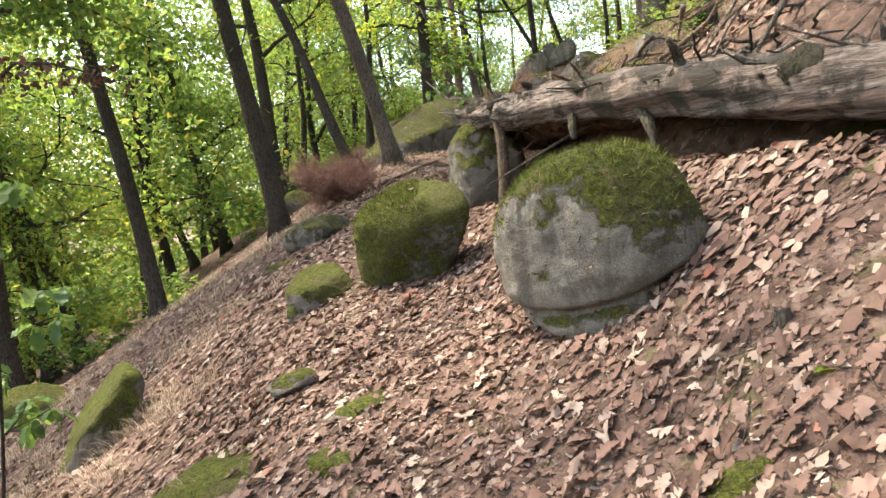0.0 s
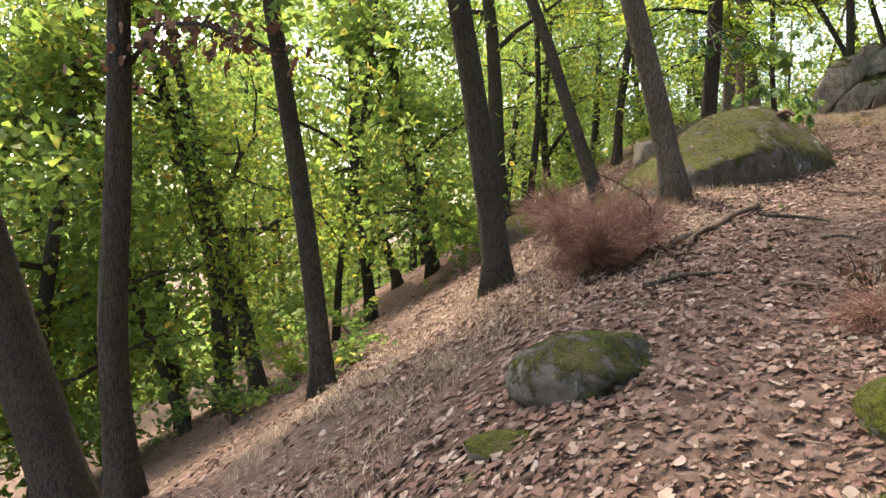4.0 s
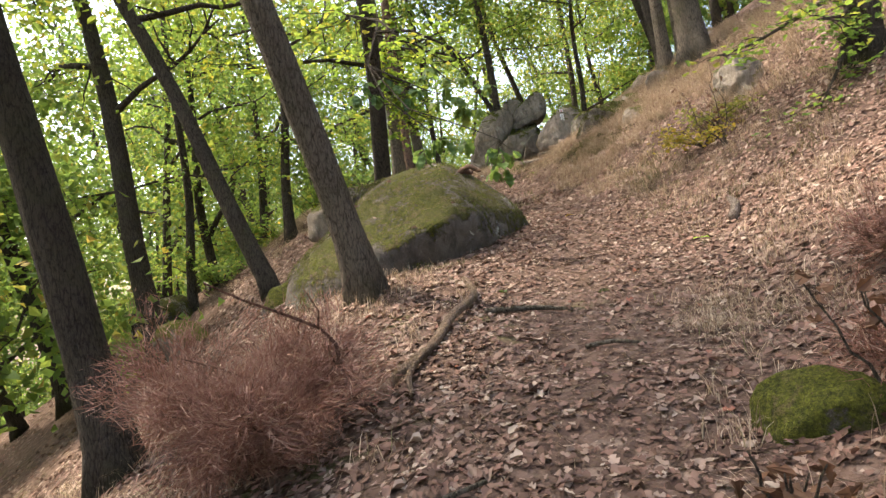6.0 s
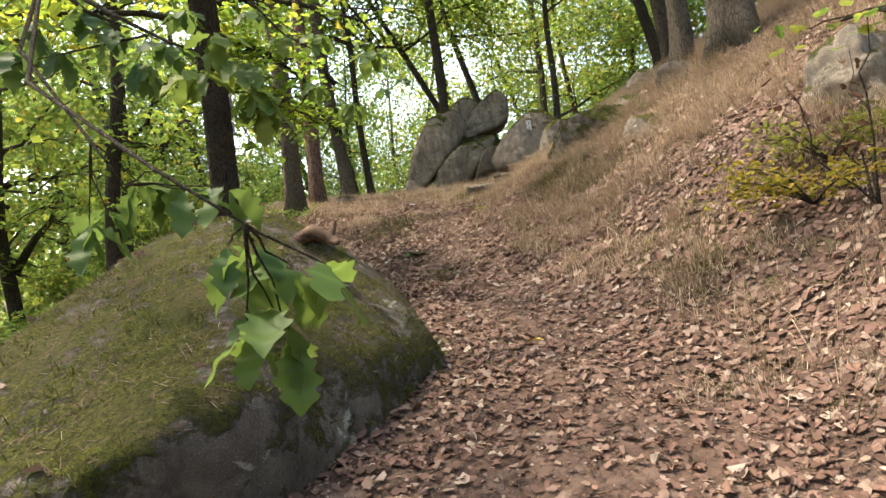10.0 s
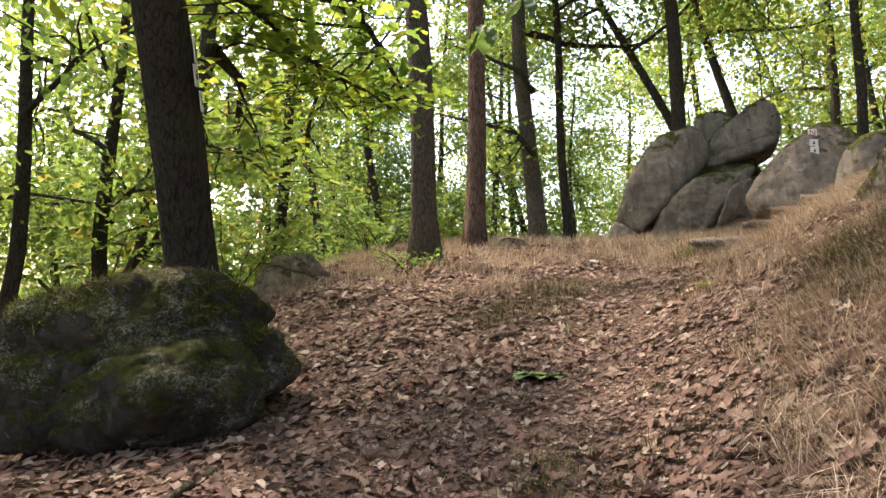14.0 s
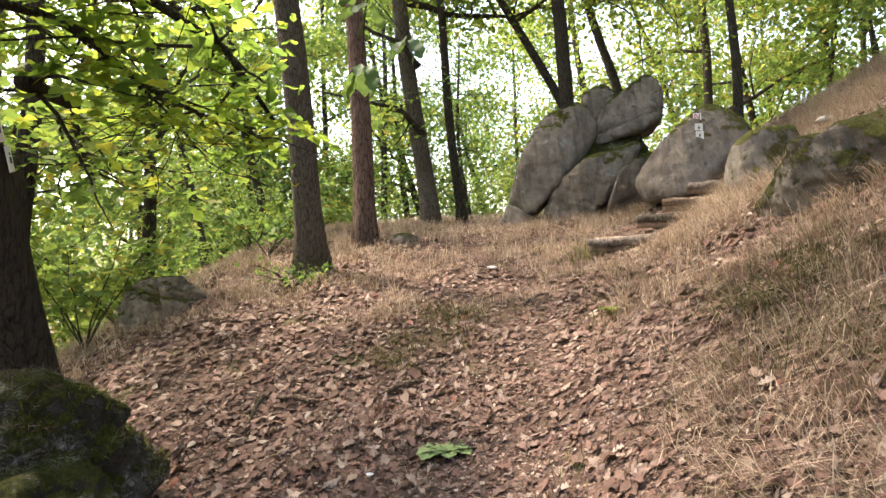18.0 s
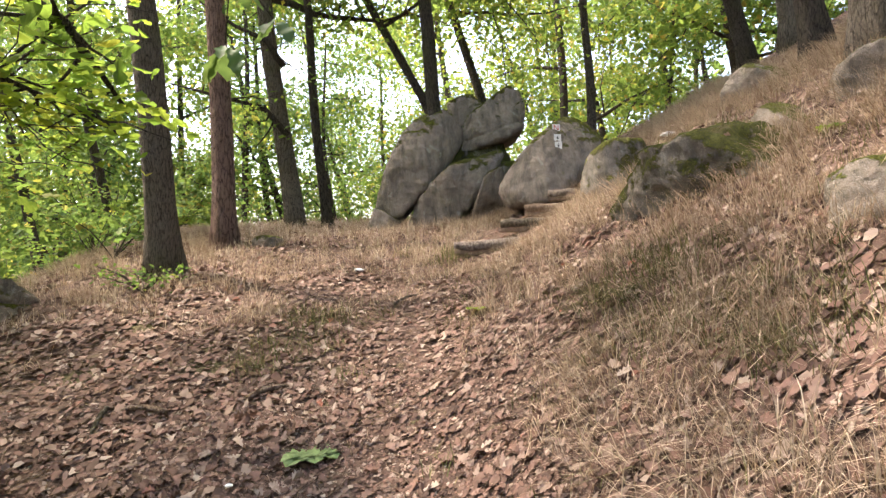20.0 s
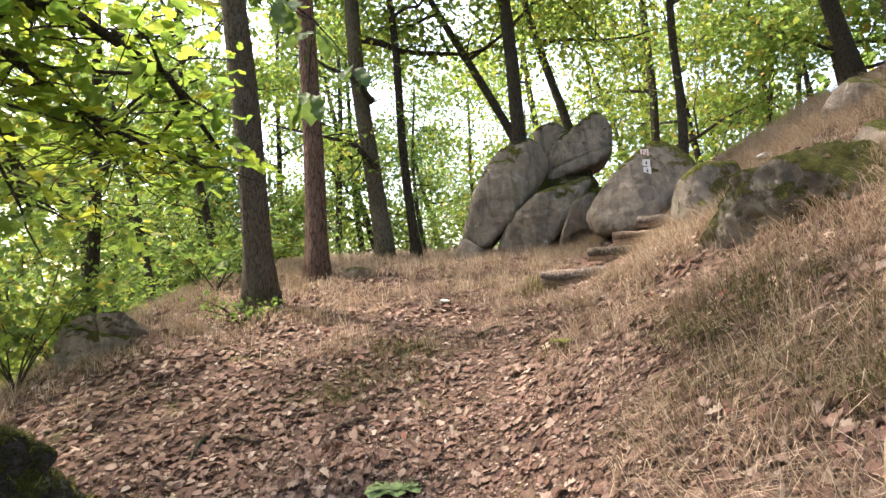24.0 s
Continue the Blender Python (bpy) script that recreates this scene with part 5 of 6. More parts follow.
hanging_twig([(-3.5, 19.2, 7.2), (-2.6, 19.0, 6.8), (-1.9, 19.2, 6.35), (-1.5, 19.4, 6.05)], 0.02,
             [(-1.5, 19.4, 6.0), (-1.62, 19.35, 6.12), (-1.35, 19.45, 5.85), (-1.8, 19.3, 6.25), (-1.6, 19.6, 5.8)], 10, 6, 0.16)

for line in ([(-3.09, 28.85, 7.25), (-3.5, 28.8, 7.75), (-3.89, 28.81, 7.86), (-5.14, 28.77, 8.22)], [(-3.12, 28.79, 8.50), (-3.4, 28.75, 8.95), (-3.95, 28.74, 9.23), (-4.6, 28.7, 9.7)]):
    leafy_limb(line, 0.065, 90, 0.13, int(line[0][2] * 10), GREEN, limbed_oak, 0.4, 8)

for k, line in enumerate(([(3.45, 15.75, 5.7), (2.7, 15.8, 5.35), (2.1, 15.85, 5.1), (1.5, 15.95, 4.98)], [(3.45, 15.7, 5.2), (2.9, 15.35, 4.5), (2.45, 15.05, 4.0)], [(3.45, 15.7, 5.5), (2.9, 15.1, 5.1), (2.3, 14.6, 4.95)])):
    leafy_limb(line, 0.035, 230, 0.11, 31 + k, GREEN, bank_oak, 0.26, 14, 0.06, 0.3)

# withered leaves left hanging on an oak below the path
leafy_limb([(-8.35, 8.9, 3.75), (-7.5, 8.6, 4.0), (-6.7, 8.35, 3.85), (-6.1, 8.45, 3.65), (-5.8, 8.5, 3.5)], 0.03, 130, 0.13, 11, DRY_LEAF, withered_oak, 0.2, 14, 0.12, 1.2)

YELLOW_GREEN = mat_leaf("yellowing_leaf", ((0.0, rgb(0.12, 0.13, 0.02)), (0.6, rgb(0.22, 0.20, 0.03)), (1.0, rgb(0.30, 0.23, 0.05))), 0.4)
# leafy shrubs on the bank
def leaf_shrub(x, y, reach, height, seed, mat, n, size, label):
    rng = np.random.default_rng(seed)
    root = thing("shrub", at(x, y), label, "shrub")
    tips = []
    for i in range(8):
        ang = rng.uniform(0, 6.3)
        tw = bent((0, 0, 0), (math.cos(ang) * reach, math.sin(ang) * reach, height * rng.uniform(0.4, 1)), 6, rng, 0.15, -0.1)
        tips += tw[2:]
        part("branch", merged("branch", [tube_data(tw, np.linspace(0.009, 0.003, 7), 5)], BARK_LIMB), root)
    pts = np.array([tuple(t) for t in tips])
    part("leaves", leaves("leaves", pts[rng.integers(0, len(pts), n)] + rng.normal(0, 0.1, (n, 3)) * np.array([1, 1, 0.5]), size * rng.uniform(0.6, 1.2, n), rng, mat, 0.4), root)["kind"] = "stuff"


leaf_shrub(1.45, 16.35, 0.55, 0.3, 1, YELLOW_GREEN, 620, 0.06, "low yellow-green shrub on the leafy bank")
leaf_shrub(1.8, 16.7, 0.45, 0.32, 2, YELLOW_GREEN, 420, 0.06, "low yellow-green shrub on the leafy bank")
leaf_shrub(-3.5, 23.3, 0.4, 0.3, 4, GREEN, 160, 0.06, "low green bramble at the tree's foot")
for k in range(26):
    rng = np.random.default_rng(600 + k)
    x, y = (rng.uniform(-9, -4.6), rng.uniform(22.5, 31)) if k < 16 else (rng.uniform(-13, -7), rng.uniform(6, 18))
    leaf_shrub(x, y, 0.9, rng.uniform(0.6, 1.6), 700 + k, GREEN_FAR, 320, 0.12, "green undergrowth shrub below the crest")

# a rosette of broad green leaves in the path, small tufts beside it
def rosette(x, y, n, size, seed, mat, label="broad-leaved green herb flat on the leafy path"):
    rng = np.random.default_rng(seed)
    root = thing("herb", at(x, y, 0.02), label, "plant")
    for i in range(n):
        ang = i * 2.4
        v = OAK_VERTS.copy() * np.array([1.5, 1.0, 1.0]) * size * rng.uniform(0.7, 1.1)
        v[:, 2] = 0.25 * v[:, 1] - 1.2 * v[:, 1] ** 2 / size * 0.25 + np.abs(v[:, 0]) * 0.25 + 0.01
        c, s = math.cos(ang), math.sin(ang)
        v = np.stack([v[:, 0] * c - v[:, 1] * s, v[:, 0] * s + v[:, 1] * c, v[:, 2]], 1)
        part("leaf", mesh_of("leaf", v, OAK_FACES, mat, False), root)


HERB = mat_plain("herb_leaf", (0.16, 0.22, 0.085), 0.75, 0.35, 30.0)
rosette(-1.36, 20.2, 11, 0.17, 1, HERB)
rosette(-0.36, 21.7, 5, 0.11, 2, GREEN_LIGHT, "small green herb among dry grass")
rosette(0.1, 13.2, 4, 0.08, 3, GREEN_LIGHT, "small green herb among fallen leaves")
rosette(1.95, 20.9, 5, 0.12, 4, GREEN, "small grey-green herb under the mossy slab")

# ---------------------------------------------------------------- steps and way-marks
TRODDEN = mat_plain("trodden_earth", (0.23, 0.17, 0.13), 0.95, 0.5, 18.0, 1.0)


def step(x, y, wide, ang, dz, deep, seed, timber):
    """A rough timber laid across the path with trodden earth behind it."""
    rng = np.random.default_rng(seed)
    c = at(x, y, dz)
    root = thing("step", c, "rough timber edge of a trodden earth step", "step", "steps by the tor")
    dx, dy = math.cos(radians(ang)) * wide / 2, math.sin(radians(ang)) * wide / 2
    line = [Vector((dx * t, dy * t, 0.012 * rng.normal())) for t in (-1, -0.6, -0.2, 0.2, 0.6, 1)]
    part("timber", merged("timber", [tube_data(line, [0.038, 0.05, 0.046, 0.052, 0.044, 0.03], 10, 0.07, rng)], timber), root)
    verts, faces, rows, cols = [], [], 12, 5
    for side in (0, 1):
        for i in range(rows + 1):
            for j in range(cols + 1):
                t, u = 2 * i / rows - 1, j / cols
                px, py = dx * t * (1 - 0.15 * u) - math.sin(radians(ang)) * deep * u, dy * t * (1 - 0.15 * u) + math.cos(radians(ang)) * deep * u
                lift = 0.02 * noise.noise(Vector((px * 9, py * 9, seed))) + 0.03 * u
                verts.append((px, py, 0.035 + lift - 0.14 * side))
    m = (rows + 1) * (cols + 1)
    for i in range(rows):
        for j in range(cols):
            a = i * (cols + 1) + j
            faces.append((a, a + cols + 1, a + cols + 2, a + 1))
            faces.append((m + a, m + a + 1, m + a + cols + 2, m + a + cols + 1))
    edge = [i * (cols + 1) for i in range(rows + 1)] + [rows * (cols + 1) + j for j in range(1, cols + 1)] + [i * (cols + 1) + cols for i in range(rows - 1, -1, -1)] + [j for j in range(cols - 1, 0, -1)]
    for a, b in zip(edge, edge[1:] + edge[:1]):
        faces.append((b, a, m + a, m + b))
    part("tread", mesh_of("tread", verts, faces, TRODDEN), root, "trodden pale earth behind the timber")


for k, row in enumerate(((0.02, 23.65, 0.85, -14, 0.10, 0.5), (0.45, 24.25, 0.55, -10, 0.12, 0.4), (0.80, 24.5, 0.6, -8, 0.12, 0.45), (1.12, 25.05, 0.45, -6, 0.12, 0.4),
                         (1.95, 26.6, 0.8, -12, 0.10, 0.5), (2.2, 27.3, 0.8, -12, 0.10, 0.5), (2.4, 28.0, 0.8, -12, 0.10, 0.5))):
    step(*row, 500 + k, (DEAD_WOOD, BARK_PALE, STICK_WOOD)[k % 3])


def plate(name, m, w, hgt, parent, marks):
    """A small flat painted plate; marks: dark bars of x, y, width, height within it."""
    root = part(name, box_mesh(w, 0.006, hgt, WHITE_PAINT), parent, "small white painted way-mark plate")
    root.matrix_local = m
    for x, z, bw, bh, mat in marks:
        b = part("mark", box_mesh(bw, 0.004, bh, mat), root, "dark painted sign on the plate")
        b.location = (x, -0.005, z)
    return root


def box_mesh(x, y, z, mat):
    bm = bmesh.new()
    bmesh.ops.create_cube(bm, size=1)
    bmesh.ops.scale(bm, vec=(x, y, z), verts=bm.verts)
    bmesh.ops.bevel(bm, geom=list(bm.edges), offset=min(x, y, z) * 0.2, segments=1, affect="EDGES")
    me = bpy.data.meshes.new("plate")
    bm.to_mesh(me)
    bm.free()
    me.materials.append(mat)
    return me


RED_PAINT = mat_plain("red_paint", (0.45, 0.06, 0.04), 0.6, 0.1)


def letter(text, size, mat, parent, m):
    cu = bpy.data.curves.new("letter", "FONT")
    cu.body, cu.size, cu.align_x, cu.align_y, cu.extrude = text, size, "CENTER", "CENTER", 0.001
    tmp = bpy.data.objects.new("letter", cu)
    scene.collection.objects.link(tmp)
    me = bpy.data.meshes.new_from_object(tmp.evaluated_get(bpy.context.evaluated_depsgraph_get()))
    bpy.data.objects.remove(tmp)
    me.materials.clear()
    me.materials.append(mat)
    ob = part("letter", me, parent, "painted letter N")
    ob.matrix_local = m
    return ob


def way_marks(name, bearer, spots, toward, sizes, label, trunk=None, axis=(0, 0, 1)):
    """Plates fixed to a rock or trunk: each spot is carried along a direction until it meets the surface."""
    root = thing(name, (0, 0, 0), label, "way-mark")
    target = trunk or bearer
    for k, (spot, (w, hgt)) in enumerate(zip(spots, sizes)):
        ok, hit, nrm, _ = target.ray_cast(Vector(spot) - bearer.location, Vector(toward).normalized())
        if not ok:
            continue
        place = hit + bearer.location
        if k == 0:
            root.location = place
        out = nrm.lerp(-Vector(toward).normalized(), 0.6).normalized()
        side = Vector(axis).cross(out).normalized()
        out = side.cross(Vector(axis)).normalized()
        up = out.cross(side)
        m = Matrix((side, -out, up)).transposed().to_4x4()
        m.translation = place + out * 0.012 - root.location
        p = plate("plate", m, w, hgt, root, () if k == 0 else ((0, -hgt * 0.05, w * 0.24, hgt * 0.26, BLACK_PAINT), (0, hgt * 0.2, w * 0.12, hgt * 0.1, BLACK_PAINT)))
        if k == 0:
            letter("N", min(w, hgt) * 1.05, RED_PAINT, p, pose(0, -0.006, 0, 90, 0, 0))
    return root


way_marks("way_marks", sign_rock, [(1.17, 24.0, 6.62), (1.17, 24.0, 6.47), (1.17, 24.0, 6.36)], (0, 1, 0), ((0.105, 0.10), (0.10, 0.10), (0.10, 0.10)),
          "three white way-mark plates on the granite boulder")
trunk_of_oak = [c for c in plate_oak.children if c.name.startswith("trunk")][0]
def beside_trunk(z):
    """A spot one metre to the path's side of the way-marked trunk at this height."""
    v = np.array([c.co for c in trunk_of_oak.data.vertices]) + np.array(plate_oak.location)
    ring = v[np.abs(v[:, 2] - z) < 0.5]
    return ring[:, 0].mean() + 0.86, ring[:, 1].mean() + 0.50, z


way_marks("way_marks", plate_oak, [beside_trunk(z) for z in (5.70, 5.555, 5.425)], (-0.86, -0.50, 0), ((0.10, 0.145), (0.095, 0.13), (0.09, 0.125)),
          "three white way-mark plates on the oak's trunk", trunk_of_oak, (0.01, -0.27, 1.0))

# small things on the ground
for k, (x, y, w, mat, label, name) in enumerate(((-1.39, 23.55, 0.10, WHITE_PAINT, "crumpled white paper scrap in the dry grass", "paper_scrap"),
                                                 (-1.75, 20.0, 0.04, WHITE_PAINT, "small white paper scrap among leaves", "paper_scrap"),
                                                 (2.43, 24.91, 0.20, WHITE_PAINT, "pale and dark weathered scrap on the bank", "scrap"))):
    v, f = ball(3)
    v = v * np.array([w, w * 0.7, w * 0.35]) / 2
    v = v * (1 + 0.5 * np.array([noise.noise(Vector(p) * 40 + Vector((k * 9, 0, 0))) for p in v]))[:, None]
    ob = new(name, mesh_of(name, v, f, mat, False))
    ob.location = at(x, y, w * 0.2 + 0.03)
    tagged(ob, label, "litter")



def lone_leaf(x, y, size, mat, label, turn):
    v = FINE_VERTS * size
    v[:, 2] = 0.3 * np.abs(v[:, 0]) + 0.12 * size * np.sin(v[:, 1] / size * 3)
    ob = new("leaf", mesh_of("leaf", v, FINE_FACES, mat))
    ob.matrix_world = Matrix.Translation(at(x, y, 0.035)) @ pose(0, 0, 0, -8, 5, turn)
    tagged(ob, label, "leaf")


lone_leaf(-0.56, 16.13, 0.13, YELLOW_LEAF, "yellow fallen leaf on the path", 60)
lone_leaf(0.74, 2.16, 0.12, GREEN_LIGHT, "green-yellow fallen leaf on brown litter", -70)
lone_leaf(-1.88, 12.42, 0.12, GREEN_NEAR, "pale green fallen leaf on brown litter", 20)
lone_leaf(-1.42, 16.9, 0.11, YELLOW_LEAF, "yellow fallen leaf on the path", 160)
rock(at(-1.13, 12.1, -0.02), (0.13, 0.11, 0.06), (0, 0, 20), 44, ROCK_DARK, "small dark stone among fallen leaves", 3, 6, name="stone")

# a young oak below the path, its leaves at the walker's height
young = thing("oak_sapling", at(-3.55, 3.5), "young oak with broad dark green leaves below the path", "tree")
rng = np.random.default_rng(19)
foot = young.location
stem_line = bent((0, 0, 0), Vector((-3.3, 3.5, 1.75)) - foot, 8, rng, 0.06)
part("trunk", merged("trunk", [tube_data(stem_line, np.linspace(0.014, 0.006, 9), 8)], BARK_LIMB), young)
ends = []
for k in range(11):
    s = stem_line[3 + k % 6]
    e = s + Vector((math.cos(k * 2.4) * 0.36, math.sin(k * 2.4) * 0.36, rng.uniform(-0.05, 0.18)))
    part("branch", merged("branch", [tube_data(bent(s, e, 4, rng, 0.1), np.linspace(0.006, 0.003, 5), 5)], BARK_LIMB), young)
    ends += [tuple(e), tuple(s.lerp(e, 0.6))]
part("foliage", spray(ends, 7, 0.16, rng, GREEN_NEAR), young)

# ---------------------------------------------------------------- what covers the ground
def slopes(x, y):
    e = 0.05
    return (land(x + e, y) - land(x - e, y)) / (2 * e), (land(x, y + e) - land(x, y - e)) / (2 * e)


def patchy(x, y, scale, seed):
    return np.array([noise.noise(Vector((a * scale, b * scale, seed))) for a, b in zip(x, y)])


def fallen_leaves(n, seed, x0=-7.5, x1=4.8, y0=0.6, y1=27):
    rng = np.random.default_rng(seed)
    x, y = rng.uniform(x0, x1, n * 2), rng.uniform(y0, y1, n * 2)
    u = x - path_x(y)
    thin = patchy(x, y, 0.55, 3.0) + 0.5 * patchy(x, y, 2.1, 7.0)
    bare = np.exp(-((u - 0.1) / 0.40) ** 2) * np.interp(y, (0, 4, 7, 12, 19, 23), (0.15, 0.25, 0.38, 0.5, 0.6, 0.55)) + 0.9 * np.exp(-(((x - 1.1) / 0.7) ** 2 + ((y - 2.4) / 0.6) ** 2))
    grassy = 0.3 * ((y > 18.3) & (u > 0.9)) + 0.3 * (y > 22.6) + 0.35 * ((u < -1.2) & (y < 9))
    keep = rng.random(n * 2) < np.clip(0.85 + 0.8 * thin - bare - grassy, 0.03, 1.0)
    behind = 0.857 * (x - 0.12) + 0.515 * (y - 5.85)
    keep &= ~((behind > -0.12) & (behind < 1.0) & (np.abs(0.515 * (x - 0.12) - 0.857 * (y - 5.85) - 0.6) < 3.2))
    x, y = x[keep][:n], y[keep][:n]
    n = len(x)
    z = land(x, y) + bumps(x, y)
    big_leaf = np.interp(y, (0, 5, 8, 14, 18, 30), (1.0, 1.0, 0.85, 0.85, 0.98, 0.98))
    size = (0.026 + 0.062 * rng.random(n) ** 1.3) * big_leaf
    off = np.abs(x - path_x(y) - 0.3)
    stretch = ((y > 1.2) & (y < 5.0)) | ((y > 17.6) & (y < 20.8))
    some = ~((off < 1.4) & stretch) | (rng.random(n) < 0.62)
    x, y, z, size, off, stretch = x[some], y[some], z[some], size[some], off[some], stretch[some]
    front = (off < 1.4) & stretch
    size = np.where(front, size * 1.22, size)
    close = (off < 0.9) & ~front
    for pick, corners, shape in ((front, CURL_VERTS, CURL_FACES), (close, LIT_VERTS, LIT_FACES), (~front & ~close, MID_VERTS, MID_FACES)):
        m = int(pick.sum())
        if not m:
            continue
        v = np.repeat(corners[None], m, 0)
        v[:, :, 1] -= 0.5
        v[:, :, 0] *= rng.uniform(0.7, 1.25, (m, 1))
        wild = 1.5 if shape is CURL_FACES else 1.0
        cup, roll = rng.normal(0.3, 0.5 * wild, (m, 1)), rng.normal(0.15, 0.65 * wild, (m, 1))
        v[:, :, 2] = cup * np.abs(v[:, :, 0]) * 0.9 + roll * v[:, :, 1] ** 2 * 0.6 + rng.normal(0, 0.05, (m, 1)) * np.sin(v[:, :, 1] * 11 + v[:, :, 0] * 7)
        v = np.einsum("nij,nvj->nvi", turns(m, rng, 0.21), v * size[pick][:, None, None])
        gx, gy = slopes(x[pick], y[pick])
        v[:, :, 2] += v[:, :, 0] * gx[:, None] + v[:, :, 1] * gy[:, None]
        low = v[:, :, 2].min(1)
        v[:, :, 0] += x[pick][:, None]
        v[:, :, 1] += y[pick][:, None]
        v[:, :, 2] += (z[pick] + 0.004 + rng.uniform(0, 0.012, m) - low * 0.5)[:, None]
        ob = new("fallen_leaves", many("fallen_leaves", corners, shape, v, LITTER, True))
        tagged(ob, "dry brown and tan oak leaves strewn over the forest floor", "leaf litter", kind="stuff")


fallen_leaves(178000, 11)
fallen_leaves(14000, 12, -15, -7.5, 1, 26)
fallen_leaves(9000, 13, -8, 5, 27, 33)


def crumbs(n, seed, y0=0.6, y1=28.0):
    """Broken leaves and bark crumbs, trodden into the soil."""
    rng = np.random.default_rng(seed)
    y = rng.uniform(y0, y1, n)
    x = path_x(y) + rng.normal(0.1, 1.5, n)
    z = land(x, y) + bumps(x, y) + rng.uniform(0.003, 0.012, n)
    v = np.array([(-0.5, -0.3, 0), (0.4, -0.5, 0), (0.55, 0.25, 0), (-0.2, 0.5, 0)])[None] * rng.uniform(0.008, 0.035, n)[:, None, None]
    v = v * rng.uniform(0.5, 1.3, (n, 4, 1))
    v[:, :, 2] += rng.normal(0, 0.003, (n, 4))
    gx, gy = slopes(x, y)
    v = np.einsum("nij,nvj->nvi", turns(n, rng, 0.25), v)
    v[:, :, 2] += v[:, :, 0] * gx[:, None] + v[:, :, 1] * gy[:, None]
    v += np.stack([x, y, z], 1)[:, None, :]
    tagged(new("leaf_crumbs", many("leaf_crumbs", v[0], [(0, 1, 2, 3)], v, LITTER)), "crumbled brown leaf bits trodden into the path", "leaf litter", kind="stuff")


crumbs(48000, 14)
crumbs(34000, 16, 17.4, 21.2)
crumbs(22000, 17, 0.9, 5.2)


def fine_twigs(n, seed):
    rng = np.random.default_rng(seed)
    y = rng.uniform(0.6, 29, n)
    x = path_x(y) + rng.normal(0.1, 2.0, n)
    ang, size, w = rng.uniform(0, 6.3, n), rng.uniform(0.05, 0.35, n), rng.uniform(0.001, 0.004, n)
    rows = []
    for t, ww in ((0.0, 1.0), (0.5, 0.9), (1.0, 0.5)):
        bow = 0.12 * math.sin(math.pi * t) * rng.normal(0, 1, n) * size
        px = x + np.cos(ang) * size * t - np.sin(ang) * bow
        py = y + np.sin(ang) * size * t + np.cos(ang) * bow
        pz = land(px, py) + bumps(px, py) + 0.016
        for k in range(3):
            a = k * 2.1
            rows.append(np.stack([px - np.sin(ang) * w * ww * math.cos(a), py + np.cos(ang) * w * ww * math.cos(a), pz + w * ww * math.sin(a)], 1))
    v = np.stack(rows, 1)
    faces = [(a + k, a + (k + 1) % 3, a + 3 + (k + 1) % 3, a + 3 + k) for a in (0, 3) for k in range(3)]
    tagged(new("fine_twigs", many("fine_twigs", v[0], faces, v, STICK_WOOD, True)), "thin dry twigs and grass stalks strewn among leaves", "twigs", kind="stuff")


fine_twigs(5000, 15)


def grass(name, spots, blades, length, seed, mat, label, lean=0.5):
    """Tufts of thin bent blades; spots: rows of x, y."""
    rng = np.random.default_rng(seed)
    spots = np.asarray(spots)
    n = len(spots) * blades
    c = np.repeat(spots, blades, 0)
    x, y = c[:, 0] + rng.normal(0, 0.07, n), c[:, 1] + rng.normal(0, 0.07, n)
    gx, gy = slopes(x, y)
    z = land(x, y) + bumps(x, y) - 0.01
    hang = np.repeat(rng.uniform(0, 6.3, len(spots)), blades)
    d = np.stack([np.cos(hang) * 0.5 + rng.normal(0, 0.5, n) - gx * 0.9, np.sin(hang) * 0.5 + rng.normal(0, 0.5, n) - gy * 0.9], 1) * lean
    size = length * rng.uniform(0.45, 1.25, n)
    w = rng.uniform(0.0012, 0.0030, n)
    side = np.stack([-d[:, 1], d[:, 0]], 1)
    side /= np.linalg.norm(side, axis=1, keepdims=True) + 1e-9
    rows = []
    for t, ww in ((0.0, 1.0), (0.6, 0.8), (1.0, 0.15)):
        px = x + d[:, 0] * size * t ** 1.6
        py = y + d[:, 1] * size * t ** 1.6
        pz = z + size * (t * 0.85 - 0.45 * t ** 2.4 * np.linalg.norm(d, axis=1))
        for s in (-1, 1) if t < 1 else (0,):
            rows.append(np.stack([px + s * side[:, 0] * w * ww, py + s * side[:, 1] * w * ww, pz], 1))
    v = np.stack(rows, 1)
    ob = new(name, many(name, v[0], [(0, 1, 3, 2), (2, 3, 4)], v, mat))
    tagged(ob, label, "grass", kind="stuff")


rng = np.random.default_rng(21)


def scatter(n, x0, x1, y0, y1, need, seed):
    r = np.random.default_rng(seed)
    x, y = r.uniform(x0, x1, n * 10), r.uniform(y0, y1, n * 10)
    ok = need(x, y, x - path_x(y)) + 0.75 * patchy(x, y, 1.1, 5.0 + seed) + 0.3 * patchy(x, y, 3.7, seed) > r.random(n * 10)
    ok &= ~((np.abs(x - path_x(y)) < 0.75) & (y < 19))
    ok &= ~((np.abs(x - (0.35 + (y - 24.4) * 0.62)) < 0.72) & (y > 23.3) & (y < 28.4))
    return np.stack([x[ok], y[ok]], 1)[:n]


bank = scatter(1900, -0.6, 4.5, 15.5, 28, lambda x, y, u: np.clip((u - 0.2) * 0.7, 0, 0.75) * np.clip((y - 15) / 4, 0.15, 1), 1)
crest = scatter(1500, -7.5, 0.6, 21.5, 32, lambda x, y, u: 0.16 + 0.55 * (y > 23.0) + 0.4 * (u < -2.2), 2)
